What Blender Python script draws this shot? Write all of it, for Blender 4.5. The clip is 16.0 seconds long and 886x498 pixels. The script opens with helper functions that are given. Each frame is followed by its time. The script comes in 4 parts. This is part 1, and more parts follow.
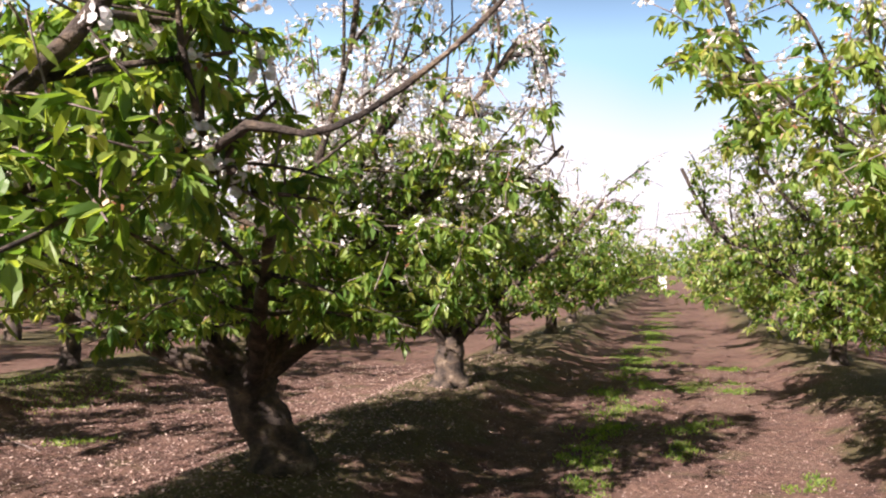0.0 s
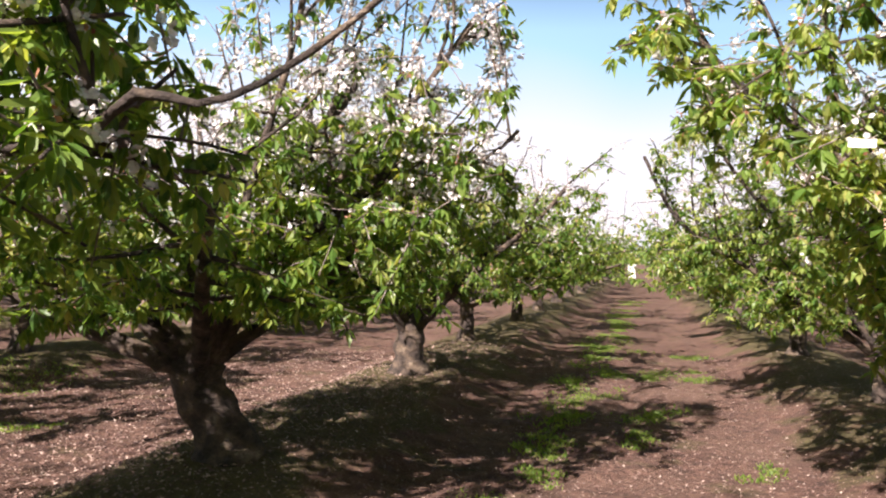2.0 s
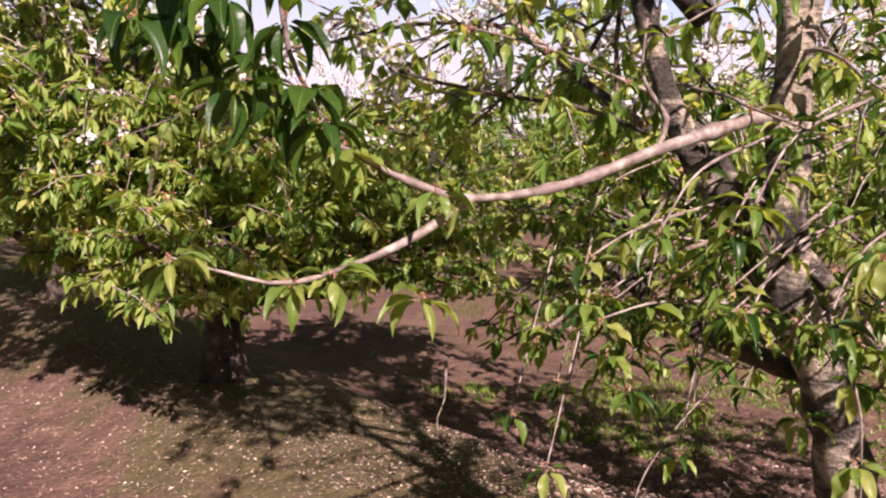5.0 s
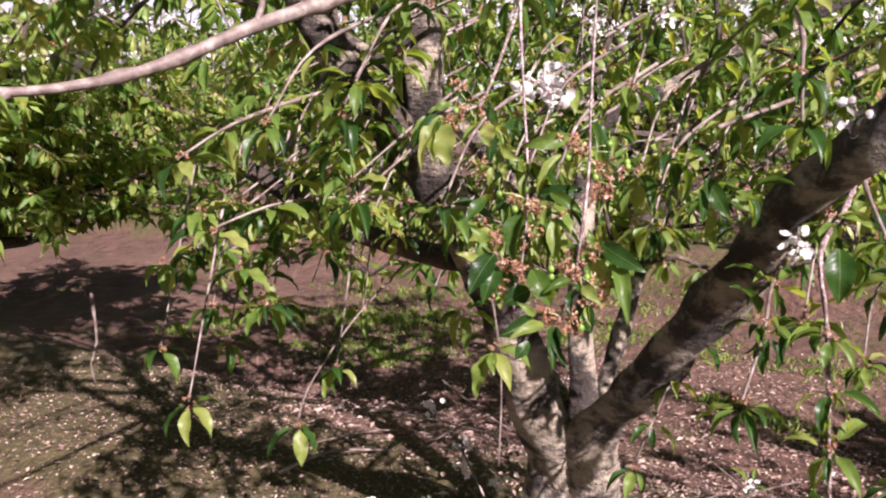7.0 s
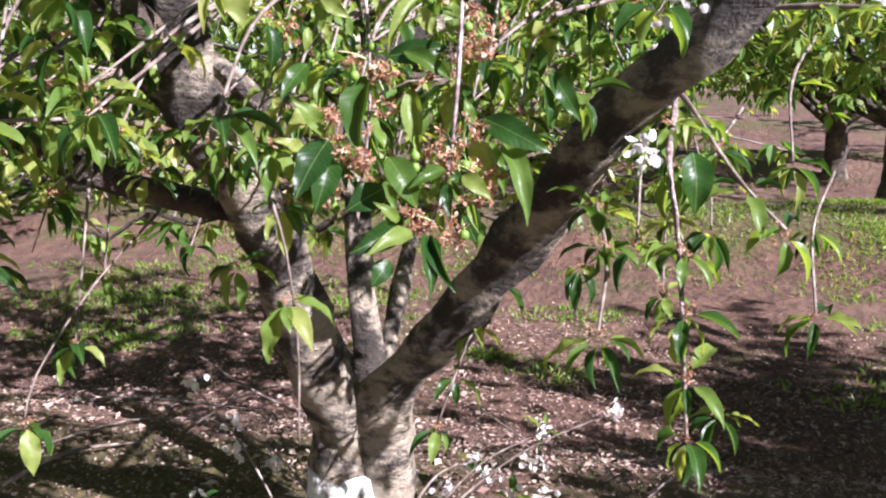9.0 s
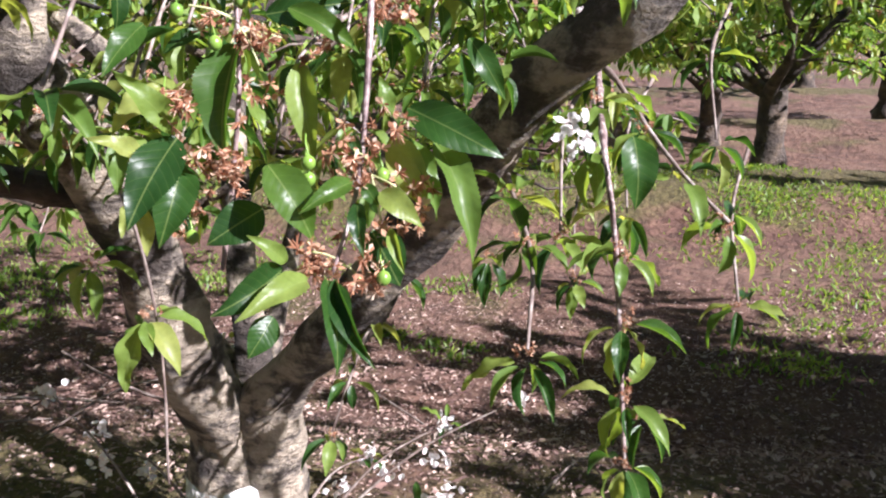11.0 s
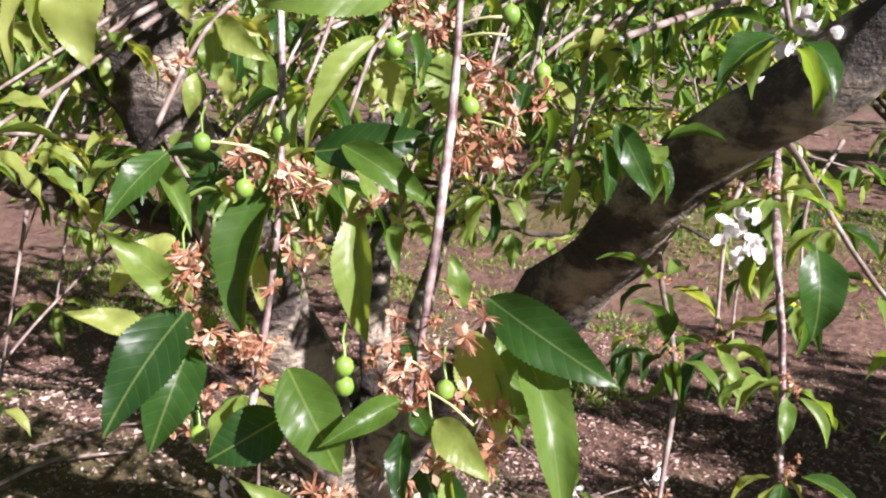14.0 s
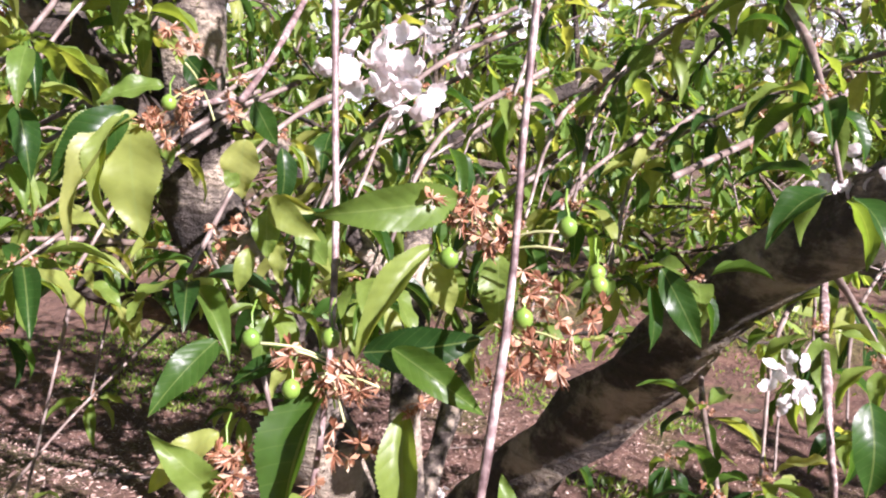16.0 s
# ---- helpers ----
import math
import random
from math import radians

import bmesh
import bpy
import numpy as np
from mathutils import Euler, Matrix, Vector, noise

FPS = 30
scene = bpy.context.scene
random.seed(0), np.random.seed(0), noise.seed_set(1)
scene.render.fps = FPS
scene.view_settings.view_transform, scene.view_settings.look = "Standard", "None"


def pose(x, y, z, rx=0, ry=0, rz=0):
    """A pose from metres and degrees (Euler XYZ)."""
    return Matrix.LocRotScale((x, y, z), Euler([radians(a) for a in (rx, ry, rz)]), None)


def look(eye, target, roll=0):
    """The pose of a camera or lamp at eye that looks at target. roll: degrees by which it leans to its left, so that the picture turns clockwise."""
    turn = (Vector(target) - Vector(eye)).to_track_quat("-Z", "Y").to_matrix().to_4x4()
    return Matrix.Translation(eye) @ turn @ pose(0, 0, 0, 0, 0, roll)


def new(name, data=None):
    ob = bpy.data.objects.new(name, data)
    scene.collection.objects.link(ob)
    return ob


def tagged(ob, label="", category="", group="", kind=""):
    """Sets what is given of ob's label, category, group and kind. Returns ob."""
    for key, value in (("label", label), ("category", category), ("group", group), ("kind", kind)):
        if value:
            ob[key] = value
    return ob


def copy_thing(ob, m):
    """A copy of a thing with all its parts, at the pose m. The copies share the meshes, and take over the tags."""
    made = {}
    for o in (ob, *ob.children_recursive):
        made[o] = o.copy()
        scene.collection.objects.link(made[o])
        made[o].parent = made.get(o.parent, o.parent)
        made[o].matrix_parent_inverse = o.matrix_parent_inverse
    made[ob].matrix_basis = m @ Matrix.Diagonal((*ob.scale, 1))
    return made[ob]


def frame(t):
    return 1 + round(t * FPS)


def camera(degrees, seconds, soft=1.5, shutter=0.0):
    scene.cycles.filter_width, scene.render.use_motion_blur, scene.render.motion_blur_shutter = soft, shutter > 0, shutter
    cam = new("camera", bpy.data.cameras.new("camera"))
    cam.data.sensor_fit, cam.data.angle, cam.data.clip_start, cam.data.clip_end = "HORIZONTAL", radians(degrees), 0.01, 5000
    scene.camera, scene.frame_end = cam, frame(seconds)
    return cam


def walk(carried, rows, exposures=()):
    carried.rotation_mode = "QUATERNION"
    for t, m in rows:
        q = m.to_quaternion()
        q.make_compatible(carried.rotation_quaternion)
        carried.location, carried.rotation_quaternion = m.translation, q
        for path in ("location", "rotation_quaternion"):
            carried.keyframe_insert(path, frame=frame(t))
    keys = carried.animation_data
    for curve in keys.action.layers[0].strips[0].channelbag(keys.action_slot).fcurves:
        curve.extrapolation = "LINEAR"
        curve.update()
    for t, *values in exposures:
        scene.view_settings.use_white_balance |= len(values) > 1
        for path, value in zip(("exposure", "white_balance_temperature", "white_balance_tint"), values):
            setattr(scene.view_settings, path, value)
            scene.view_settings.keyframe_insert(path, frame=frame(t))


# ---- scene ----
cam = camera(56.9, 16.0, soft=2.1)
PATH = [
    (0, (-0.086, 0.188, 1.668), (-0.648, 2.106, 1.72), 0.7),
    (0.5, (-0.078, 0.201, 1.66), (-0.601, 2.131, 1.693), 0.6),
    (1, (-0.079, 0.22, 1.668), (-0.571, 2.158, 1.699), 1.2),
    (1.5, (-0.061, 0.259, 1.665), (-0.54, 2.201, 1.689), 1.0),
    (2, (0.01, 0.346, 1.666), (-0.487, 2.284, 1.686), 1.4),
    (2.5, (0.094, 0.411, 1.665), (-0.279, 2.376, 1.639), 2.1),
    (3, (0.16, 0.44, 1.654), (-0.1, 2.423, 1.597), 2.0),
    (3.5, (0.247, 0.4, 1.645), (0.396, 2.393, 1.571), 2.5),
    (4, (0.246, 0.329, 1.645), (0.83, 2.241, 1.594), 0.7),
    (4.4, (0.228, 0.263, 1.633), (1.122, 2.05, 1.565), 1.8),
    (4.5, (0.244, 0.255, 1.636), (1.217, 2.0, 1.542), 1.9),
    (5, (0.319, 0.177, 1.614), (1.531, 1.76, 1.458), 1.6),
    (5.2, (0.353, 0.153, 1.61), (1.599, 1.709, 1.451), 1.0),
    (7.3, (0.655, 0.119, 1.519), (2.333, 1.151, 1.172), -2.0),
    (7.5, (0.64, 0.151, 1.49), (2.391, 1.061, 1.168), -1.8),
    (8, (0.64, 0.215, 1.449), (2.463, 0.924, 1.031), -0.3),
    (8.5, (0.716, 0.258, 1.44), (2.55, 0.898, 0.965), -0.6),
    (9, (0.805, 0.302, 1.452), (2.658, 0.918, 1.02), -1.4),
    (9.5, (0.827, 0.329, 1.465), (2.713, 0.786, 0.981), -0.5),
    (9.7, (0.827, 0.346, 1.462), (2.744, 0.692, 1.01), -1.4),
    (11.8, (1.041, 0.366, 1.453), (2.893, 0.788, 0.828), -0.5),
    (12, (1.044, 0.366, 1.454), (2.878, 0.836, 0.812), -0.4),
    (12.5, (1.069, 0.358, 1.456), (2.905, 0.901, 0.877), 0.5),
    (13, (1.087, 0.358, 1.473), (2.913, 0.987, 0.954), 0.5),
    (13.5, (1.093, 0.361, 1.491), (2.912, 1.038, 1.009), 0.7),
    (14, (1.094, 0.369, 1.5), (2.901, 1.073, 1.012), 1.4),
    (14.5, (1.094, 0.375, 1.513), (2.905, 1.089, 1.053), 2.0),
    (15, (1.098, 0.378, 1.527), (2.908, 1.117, 1.109), 2.1),
    (15.5, (1.101, 0.38, 1.536), (2.915, 1.136, 1.162), 2.4),
    (16, (1.104, 0.382, 1.543), (2.913, 1.18, 1.238), 2.8),
]
walk(cam, [(t, look(eye, goal, roll)) for t, eye, goal, roll in PATH], exposures=[(0, 1.5, 6400, 23), (2.5, 1.46, 6420, 21), (3.5, 1.46, 6500, 19), (4.5, 1.42, 6600, 31), (5.2, 1.24, 6650, 36), (7.3, 1.36, 6000, 29), (8.0, 1.44, 5800, 25), (8.7, 1.62, 5550, 23), (9.5, 1.74, 5550, 22), (12.5, 1.64, 5750, 20), (14, 1.66, 5900, 23), (15.5, 1.74, 5900, 28), (16, 1.74, 5850, 29)])

# ---- sky and sun: the sun stands behind the first view, to its left ----
SUN_BEARING, SUN_HEIGHT = 159.0, 34.0
world = bpy.data.worlds.new("sky")
scene.world = world
world.use_nodes = True
wn = world.node_tree.nodes
sky = wn.new("ShaderNodeTexSky")
sky.sky_type, sky.sun_disc = "NISHITA", False
sky.sun_elevation, sky.sun_rotation = radians(SUN_HEIGHT), radians(-SUN_BEARING)
sky.air_density, sky.dust_density, sky.ozone_density = 0.1, 0.1, 1.5
wn["Background"].inputs["Strength"].default_value = 0.05
# bright haze low over the horizon, all round, white below and pale blue above
where, split, haze, fade, scale, blend, drift, shift = (wn.new("ShaderNode" + k) for k in ("TexCoord", "SeparateXYZ", "ValToRGB", "ValToRGB", "Mix", "Mix", "TexNoise", "Math"))
drift.inputs["Scale"].default_value, shift.operation, shift.inputs[1].default_value = 2.2, "MULTIPLY_ADD", -0.16
for mixer, how in ((scale, "MULTIPLY"), (blend, "MIX")):
    mixer.data_type, mixer.blend_type = "RGBA", how
scale.inputs[0].default_value, scale.inputs[7].default_value = 1.0, (7.9, 7.9, 7.9, 1)
for ramp, stops in ((haze, ((0.02, (1, 1, 1)), (0.075, (0.95, 0.98, 1.0)), (0.17, (0.5, 0.82, 1.08)), (0.4, (0.2, 0.42, 0.75)))), (fade, ((0.27, (1, 1, 1)), (0.42, (0, 0, 0))))):
    while len(ramp.color_ramp.elements) < len(stops):
        ramp.color_ramp.elements.new(0.5)
    for e, (at, col) in zip(ramp.color_ramp.elements, stops):
        e.position, e.color = at, (*col, 1)
for a, b in ((where.outputs["Generated"], split.inputs[0]), (where.outputs["Generated"], drift.inputs["Vector"]), (drift.outputs["Fac"], shift.inputs[0]),
             (split.outputs["Z"], shift.inputs[2]), (shift.outputs[0], haze.inputs["Fac"]), (split.outputs["Z"], fade.inputs["Fac"]),
             (haze.outputs["Color"], scale.inputs[6]), (fade.outputs["Color"], blend.inputs[0]), (sky.outputs[0], blend.inputs[6]),
             (scale.outputs[2], blend.inputs[7]), (blend.outputs[2], wn["Background"].inputs["Color"])):
    world.node_tree.links.new(a, b)
to_sun = Vector((-math.sin(radians(SUN_BEARING)) * math.cos(radians(SUN_HEIGHT)),
                 math.cos(radians(SUN_BEARING)) * math.cos(radians(SUN_HEIGHT)), math.sin(radians(SUN_HEIGHT))))
sun = new("sun", bpy.data.lights.new("sun", "SUN"))
sun.data.energy, sun.data.angle, sun.data.color = 5.0, radians(0.6), (1.0, 0.93, 0.82)
sun.matrix_world = look(to_sun * 50, (0, 0, 0))


# ---- materials ----
def material(name, build):
    mat = bpy.data.materials.new(name)
    mat.use_nodes = True
    nt = mat.node_tree
    nt.nodes.clear()
    out = nt.nodes.new("ShaderNodeOutputMaterial")
    build(Nodes(nt), out)
    return mat


class Nodes:
    """Short names for the nodes of a material."""

    def __init__(self, nt):
        self.nt = nt

    def link(self, a, b):
        self.nt.links.new(a, b)

    def make(self, kind, **values):
        node = self.nt.nodes.new("ShaderNode" + kind)
        for key, value in values.items():
            node.inputs[key.replace("_", " ")].default_value = value
        return node

    def place(self, scale=(1, 1, 1)):
        tc, mp = self.make("TexCoord"), self.make("Mapping", Scale=scale)
        self.link(tc.outputs["Object"], mp.inputs["Vector"])
        return mp.outputs[0]

    def noise(self, vec, scale, detail=4.0, rough=0.55):
        n = self.make("TexNoise", Scale=scale, Detail=detail, Roughness=rough)
        self.link(vec, n.inputs["Vector"])
        return n.outputs["Fac"]

    def ramp(self, fac, stops):
        r = self.nt.nodes.new("ShaderNodeValToRGB")
        el = r.color_ramp.elements
        while len(el) < len(stops):
            el.new(0.5)
        for e, (pos, col) in zip(el, stops):
            e.position, e.color = pos, (*col, 1)
        self.link(fac, r.inputs["Fac"])
        return r.outputs["Color"]

    def mix(self, fac, a, b, kind="MIX"):
        m = self.nt.nodes.new("ShaderNodeMix")
        m.data_type, m.blend_type = "RGBA", kind
        for slot, value in ((m.inputs[0], fac), (m.inputs[6], a), (m.inputs[7], b)):
            if isinstance(value, bpy.types.NodeSocket):
                self.link(value, slot)
            elif isinstance(value, tuple):
                slot.default_value = (*value, 1)
            else:
                slot.default_value = value
        return m.outputs[2]

    def maths(self, kind, a, b=0.0):
        m = self.nt.nodes.new("ShaderNodeMath")
        m.operation = kind
        for slot, value in ((m.inputs[0], a), (m.inputs[1], b)):
            if isinstance(value, bpy.types.NodeSocket):
                self.link(value, slot)
            else:
                slot.default_value = value
        return m.outputs[0]

    def bump(self, height, strength, distance):
        b = self.make("Bump", Strength=strength, Distance=distance)
        self.link(height, b.inputs["Height"])
        return b.outputs[0]

    def surface(self, out, color, rough, normal=None):
        p = self.make("BsdfPrincipled")
        for slot, value in (("Base Color", color), ("Roughness", rough), ("Normal", normal)):
            if isinstance(value, bpy.types.NodeSocket):
                self.link(value, p.inputs[slot])
            elif isinstance(value, tuple):
                p.inputs[slot].default_value = (*value, 1)
            elif value is not None:
                p.inputs[slot].default_value = value
        self.link(p.outputs[0], out.inputs["Surface"])
        return p


def bark(n, out):
    v = n.place((1, 1, 1))
    bands = n.noise(n.place((9, 9, 38)), 1.0, 4, 0.65)
    blot = n.noise(v, 7, 5)
    fine = n.noise(v, 70, 6, 0.7)
    col = n.ramp(blot, [(0.38, (0.028, 0.02, 0.015)), (0.5, (0.09, 0.065, 0.049)), (0.6, (0.17, 0.12, 0.08)), (0.72, (0.33, 0.255, 0.185))])
    col = n.mix(n.ramp(bands, [(0.5, (0, 0, 0)), (0.68, (0.5, 0.5, 0.5))]), col, (0.085, 0.062, 0.048))
    col = n.mix(0.5, col, n.ramp(fine, [(0.3, (0.3, 0.3, 0.3)), (0.7, (1, 1, 1))]), "MULTIPLY")
    flake = n.noise(n.place((16, 16, 26)), 1.0, 5, 0.6)
    col = n.mix(n.ramp(flake, [(0.52, (0, 0, 0)), (0.6, (0.8, 0.8, 0.8))]), col, n.ramp(fine, [(0.3, (0.025, 0.018, 0.015)), (0.7, (0.11, 0.08, 0.065))]))
    h = n.maths("ADD", n.maths("ADD", n.maths("MULTIPLY", bands, 1.5), fine), n.maths("MULTIPLY", flake, -3.0))
    n.surface(out, col, 0.85, n.bump(h, 0.9, 0.014))


def peeling_bark(n, out):
    v = n.place()
    fine = n.noise(v, 70, 6, 0.7)
    height = n.make("SeparateXYZ")
    n.link(v, height.inputs[0])
    shed_low = n.maths("MULTIPLY", n.maths("MAXIMUM", n.maths("SUBTRACT", 0.85, height.outputs[2]), 0.0), 0.15)
    plate = n.maths("ADD", n.noise(n.place((6, 6, 9)), 1.0, 6, 0.68), shed_low)
    ring = n.noise(n.place((6, 6, 60)), 1.0, 3, 0.6)
    col = n.ramp(plate, [(0.38, (0.03, 0.022, 0.018)), (0.49, (0.085, 0.065, 0.053)), (0.53, (0.24, 0.2, 0.16)), (0.58, (0.5, 0.41, 0.31)), (0.72, (0.62, 0.53, 0.42))])
    col = n.mix(n.ramp(ring, [(0.58, (0, 0, 0)), (0.66, (0.45, 0.45, 0.45))]), col, (0.06, 0.045, 0.036))
    col = n.mix(0.45, col, n.ramp(fine, [(0.3, (0.35, 0.33, 0.3)), (0.7, (1, 1, 1))]), "MULTIPLY")
    h = n.maths("ADD", n.maths("ADD", n.maths("MULTIPLY", plate, 4.0), fine), n.maths("MULTIPLY", ring, -0.8))
    n.surface(out, col, 0.8, n.bump(h, 1.0, 0.02))


def twig_bark(n, out):
    v = n.place()
    col = n.ramp(n.noise(v, 40, 4), [(0.3, (0.085, 0.057, 0.048)), (0.5, (0.18, 0.135, 0.115)), (0.7, (0.35, 0.3, 0.265))])
    n.surface(out, col, 0.6, n.bump(n.noise(v, 300, 3), 0.4, 0.002))


def whitewash(n, out):
    v = n.place()
    flake = n.noise(v, 22, 6, 0.7)
    col = n.ramp(flake, [(0.36, (0.2, 0.15, 0.11)), (0.44, (0.62, 0.6, 0.56)), (0.6, (0.8, 0.8, 0.78))])
    n.surface(out, col, 0.9, n.bump(n.noise(v, 60, 5), 0.6, 0.01))


def leafy(low, mid, high, own=False, shine=0.38):
    """Leaf with light coming through it; own: the leaf is an object of its own, with veins."""

    def build(n, out):
        if own:
            rnd = n.make("ObjectInfo").outputs["Random"]
        else:
            rnd = n.make("NewGeometry").outputs["Random Per Island"]
        col = n.ramp(rnd, [(0.0, low), (0.6, mid), (1.0, high)] if own else [(0.0, low), (0.5, mid), (0.85, high), (1.0, mid)])
        p = n.make("BsdfPrincipled", Roughness=shine)
        p.inputs["Specular IOR Level"].default_value = 0.38
        tr = n.make("BsdfTranslucent")
        if own:
            sep = n.make("SeparateXYZ")
            n.link(n.make("TexCoord").outputs["Object"], sep.inputs[0])
            ax = n.maths("ABSOLUTE", sep.outputs[0])
            run = n.maths("MULTIPLY", n.maths("SUBTRACT", sep.outputs[1], n.maths("ADD", n.maths("MULTIPLY", ax, 0.7), n.maths("MULTIPLY", n.maths("MULTIPLY", ax, ax), 1.6))), 9.0)
            saw = n.maths("ABSOLUTE", n.maths("SUBTRACT", n.maths("FRACT", run), 0.5))
            vein = n.maths("LESS_THAN", saw, 0.05)
            rib = n.maths("LESS_THAN", ax, 0.008)
            line = n.maths("MAXIMUM", n.maths("MULTIPLY", vein, 0.2), rib)
            col = n.mix(line, col, n.mix(0.35, col, (0.26, 0.34, 0.11)))
            col = n.mix(0.35, col, n.ramp(n.noise(n.place(), 9, 4), [(0.3, (0.5, 0.5, 0.45)), (0.7, (1, 1, 1))]), "MULTIPLY")
            swell = n.maths("MULTIPLY", n.noise(n.place(), 4, 2), 2.5)
            n.link(n.bump(n.maths("ADD", n.maths("ADD", n.maths("SUBTRACT", saw, n.maths("MULTIPLY", saw, saw)), swell), n.maths("MULTIPLY", rib, -0.8)), 0.08, 0.005), p.inputs["Normal"])
        n.link(col, p.inputs["Base Color"])
        n.link(n.mix(1.0, col, (2.1, 1.9, 0.75), "MULTIPLY"), tr.inputs["Color"])
        mx = n.make("MixShader", Fac=0.48)
        n.link(p.outputs[0], mx.inputs[1])
        n.link(tr.outputs[0], mx.inputs[2])
        n.link(mx.outputs[0], out.inputs["Surface"])

    return build


def petal(n, out):
    rnd = n.make("NewGeometry").outputs["Random Per Island"]
    col = n.ramp(rnd, [(0, (0.78, 0.74, 0.72)), (0.6, (0.85, 0.83, 0.82)), (1, (0.8, 0.7, 0.68))])
    p = n.make("BsdfPrincipled", Roughness=0.6)
    tr = n.make("BsdfTranslucent")
    n.link(col, p.inputs["Base Color"])
    n.link(col, tr.inputs["Color"])
    mx = n.make("MixShader", Fac=0.4)
    n.link(p.outputs[0], mx.inputs[1])
    n.link(tr.outputs[0], mx.inputs[2])
    n.link(mx.outputs[0], out.inputs["Surface"])


def withered(n, out):
    rnd = n.make("NewGeometry").outputs["Random Per Island"]
    col = n.ramp(rnd, [(0, (0.26, 0.1, 0.05)), (0.5, (0.5, 0.25, 0.14)), (0.8, (0.62, 0.42, 0.29)), (1, (0.7, 0.58, 0.46))])
    p = n.make("BsdfPrincipled", Roughness=0.7)
    tr = n.make("BsdfTranslucent")
    n.link(col, p.inputs["Base Color"])
    n.link(col, tr.inputs["Color"])
    mx = n.make("MixShader", Fac=0.35)
    n.link(p.outputs[0], mx.inputs[1])
    n.link(tr.outputs[0], mx.inputs[2])
    n.link(mx.outputs[0], out.inputs["Surface"])


def soil(n, out):
    v = n.place()
    big = n.noise(v, 0.7, 5)
    mid = n.noise(v, 6, 6, 0.65)
    fine = n.noise(v, 45, 5, 0.75)
    fleck = n.make("TexVoronoi", Scale=38.0)
    n.link(v, fleck.inputs["Vector"])
    col = n.ramp(mid, [(0.3, (0.042, 0.018, 0.013)), (0.5, (0.115, 0.056, 0.04)), (0.7, (0.215, 0.118, 0.083))])
    col = n.mix(n.ramp(big, [(0.4, (0, 0, 0)), (0.65, (0.6, 0.6, 0.6))]), col, (0.19, 0.11, 0.076))
    spot = n.ramp(fine, [(0.58, (0, 0, 0)), (0.68, (0.8, 0.8, 0.8))])
    col = n.mix(spot, col, n.ramp(fleck.outputs["Color"], [(0.2, (0.32, 0.2, 0.13)), (0.6, (0.44, 0.31, 0.21)), (0.9, (0.14, 0.07, 0.05))]))
    sep = n.make("SeparateXYZ")
    n.link(v, sep.inputs[0])
    lane = n.maths("ADD", n.maths("ADD", sep.outputs[0], n.maths("MULTIPLY", sep.outputs[1], 0.012)), 2.8 - 0.06 + 5.3 * 40 + 2.65)
    off = n.maths("ABSOLUTE", n.maths("SUBTRACT", n.maths("MODULO", lane, 5.3), 2.65))
    # moss on the banks, its dark colour widened to deepen the trees' shade too
    bank = n.maths("SUBTRACT", 1.0, n.maths("MULTIPLY", off, 0.85))
    moss = n.ramp(n.maths("ADD", n.noise(v, 1.7, 5), n.maths("MULTIPLY", n.maths("MAXIMUM", bank, 0.0), 0.42)), [(0.56, (0, 0, 0)), (0.7, (0.75, 0.75, 0.75))])
    col = n.mix(moss, col, n.ramp(fine, [(0.35, (0.028, 0.03, 0.011)), (0.65, (0.15, 0.132, 0.034))]))
    clod = n.make("TexVoronoi", Scale=17.0)
    n.link(v, clod.inputs["Vector"])
    h = n.maths("ADD", n.maths("ADD", n.maths("MULTIPLY", mid, 2.0), fine), n.maths("MULTIPLY", clod.outputs["Distance"], -0.9))
    n.surface(out, col, 0.95, n.bump(h, 0.75, 0.035))


def litter(n, out):
    rnd = n.make("NewGeometry").outputs["Random Per Island"]
    col = n.ramp(rnd, [(0, (0.06, 0.033, 0.028)), (0.35, (0.22, 0.13, 0.108)), (0.78, (0.44, 0.31, 0.255)), (1, (0.58, 0.46, 0.39))])
    n.surface(out, col, 0.85)


def whip_bark(n, out):
    v = n.place()
    col = n.ramp(n.noise(v, 150, 4), [(0.35, (0.1, 0.062, 0.06)), (0.52, (0.24, 0.17, 0.16)), (0.68, (0.5, 0.44, 0.41))])
    n.surface(out, col, 0.45, n.bump(n.noise(v, 500, 3), 0.3, 0.001))


PEELING = material("peeling_bark", peeling_bark)
WHIP = material("whip_bark", whip_bark)
BARK, TWIG, WASH = material("bark", bark), material("twig_bark", twig_bark), material("whitewash", whitewash)
LEAF = material("leaf", leafy((0.06, 0.13, 0.025), (0.13, 0.225, 0.045), (0.25, 0.32, 0.075)))
LEAF_YOUNG = material("young_leaf", leafy((0.16, 0.26, 0.055), (0.27, 0.36, 0.09), (0.38, 0.38, 0.13)))
LEAF_OWN = material("veined_leaf", leafy((0.02, 0.06, 0.013), (0.036, 0.096, 0.016), (0.078, 0.15, 0.021), True, 0.36))
LEAF_LIME = material("veined_lime_leaf", leafy((0.11, 0.195, 0.035), (0.19, 0.27, 0.055), (0.32, 0.355, 0.1), True, 0.4))
PETAL, WITHERED = material("petal", petal), material("withered_blossom", withered)
SOIL, LITTER = material("soil", soil), material("litter", litter)
GRASS = material("grass", leafy((0.09, 0.18, 0.03), (0.17, 0.27, 0.05), (0.27, 0.33, 0.09)))


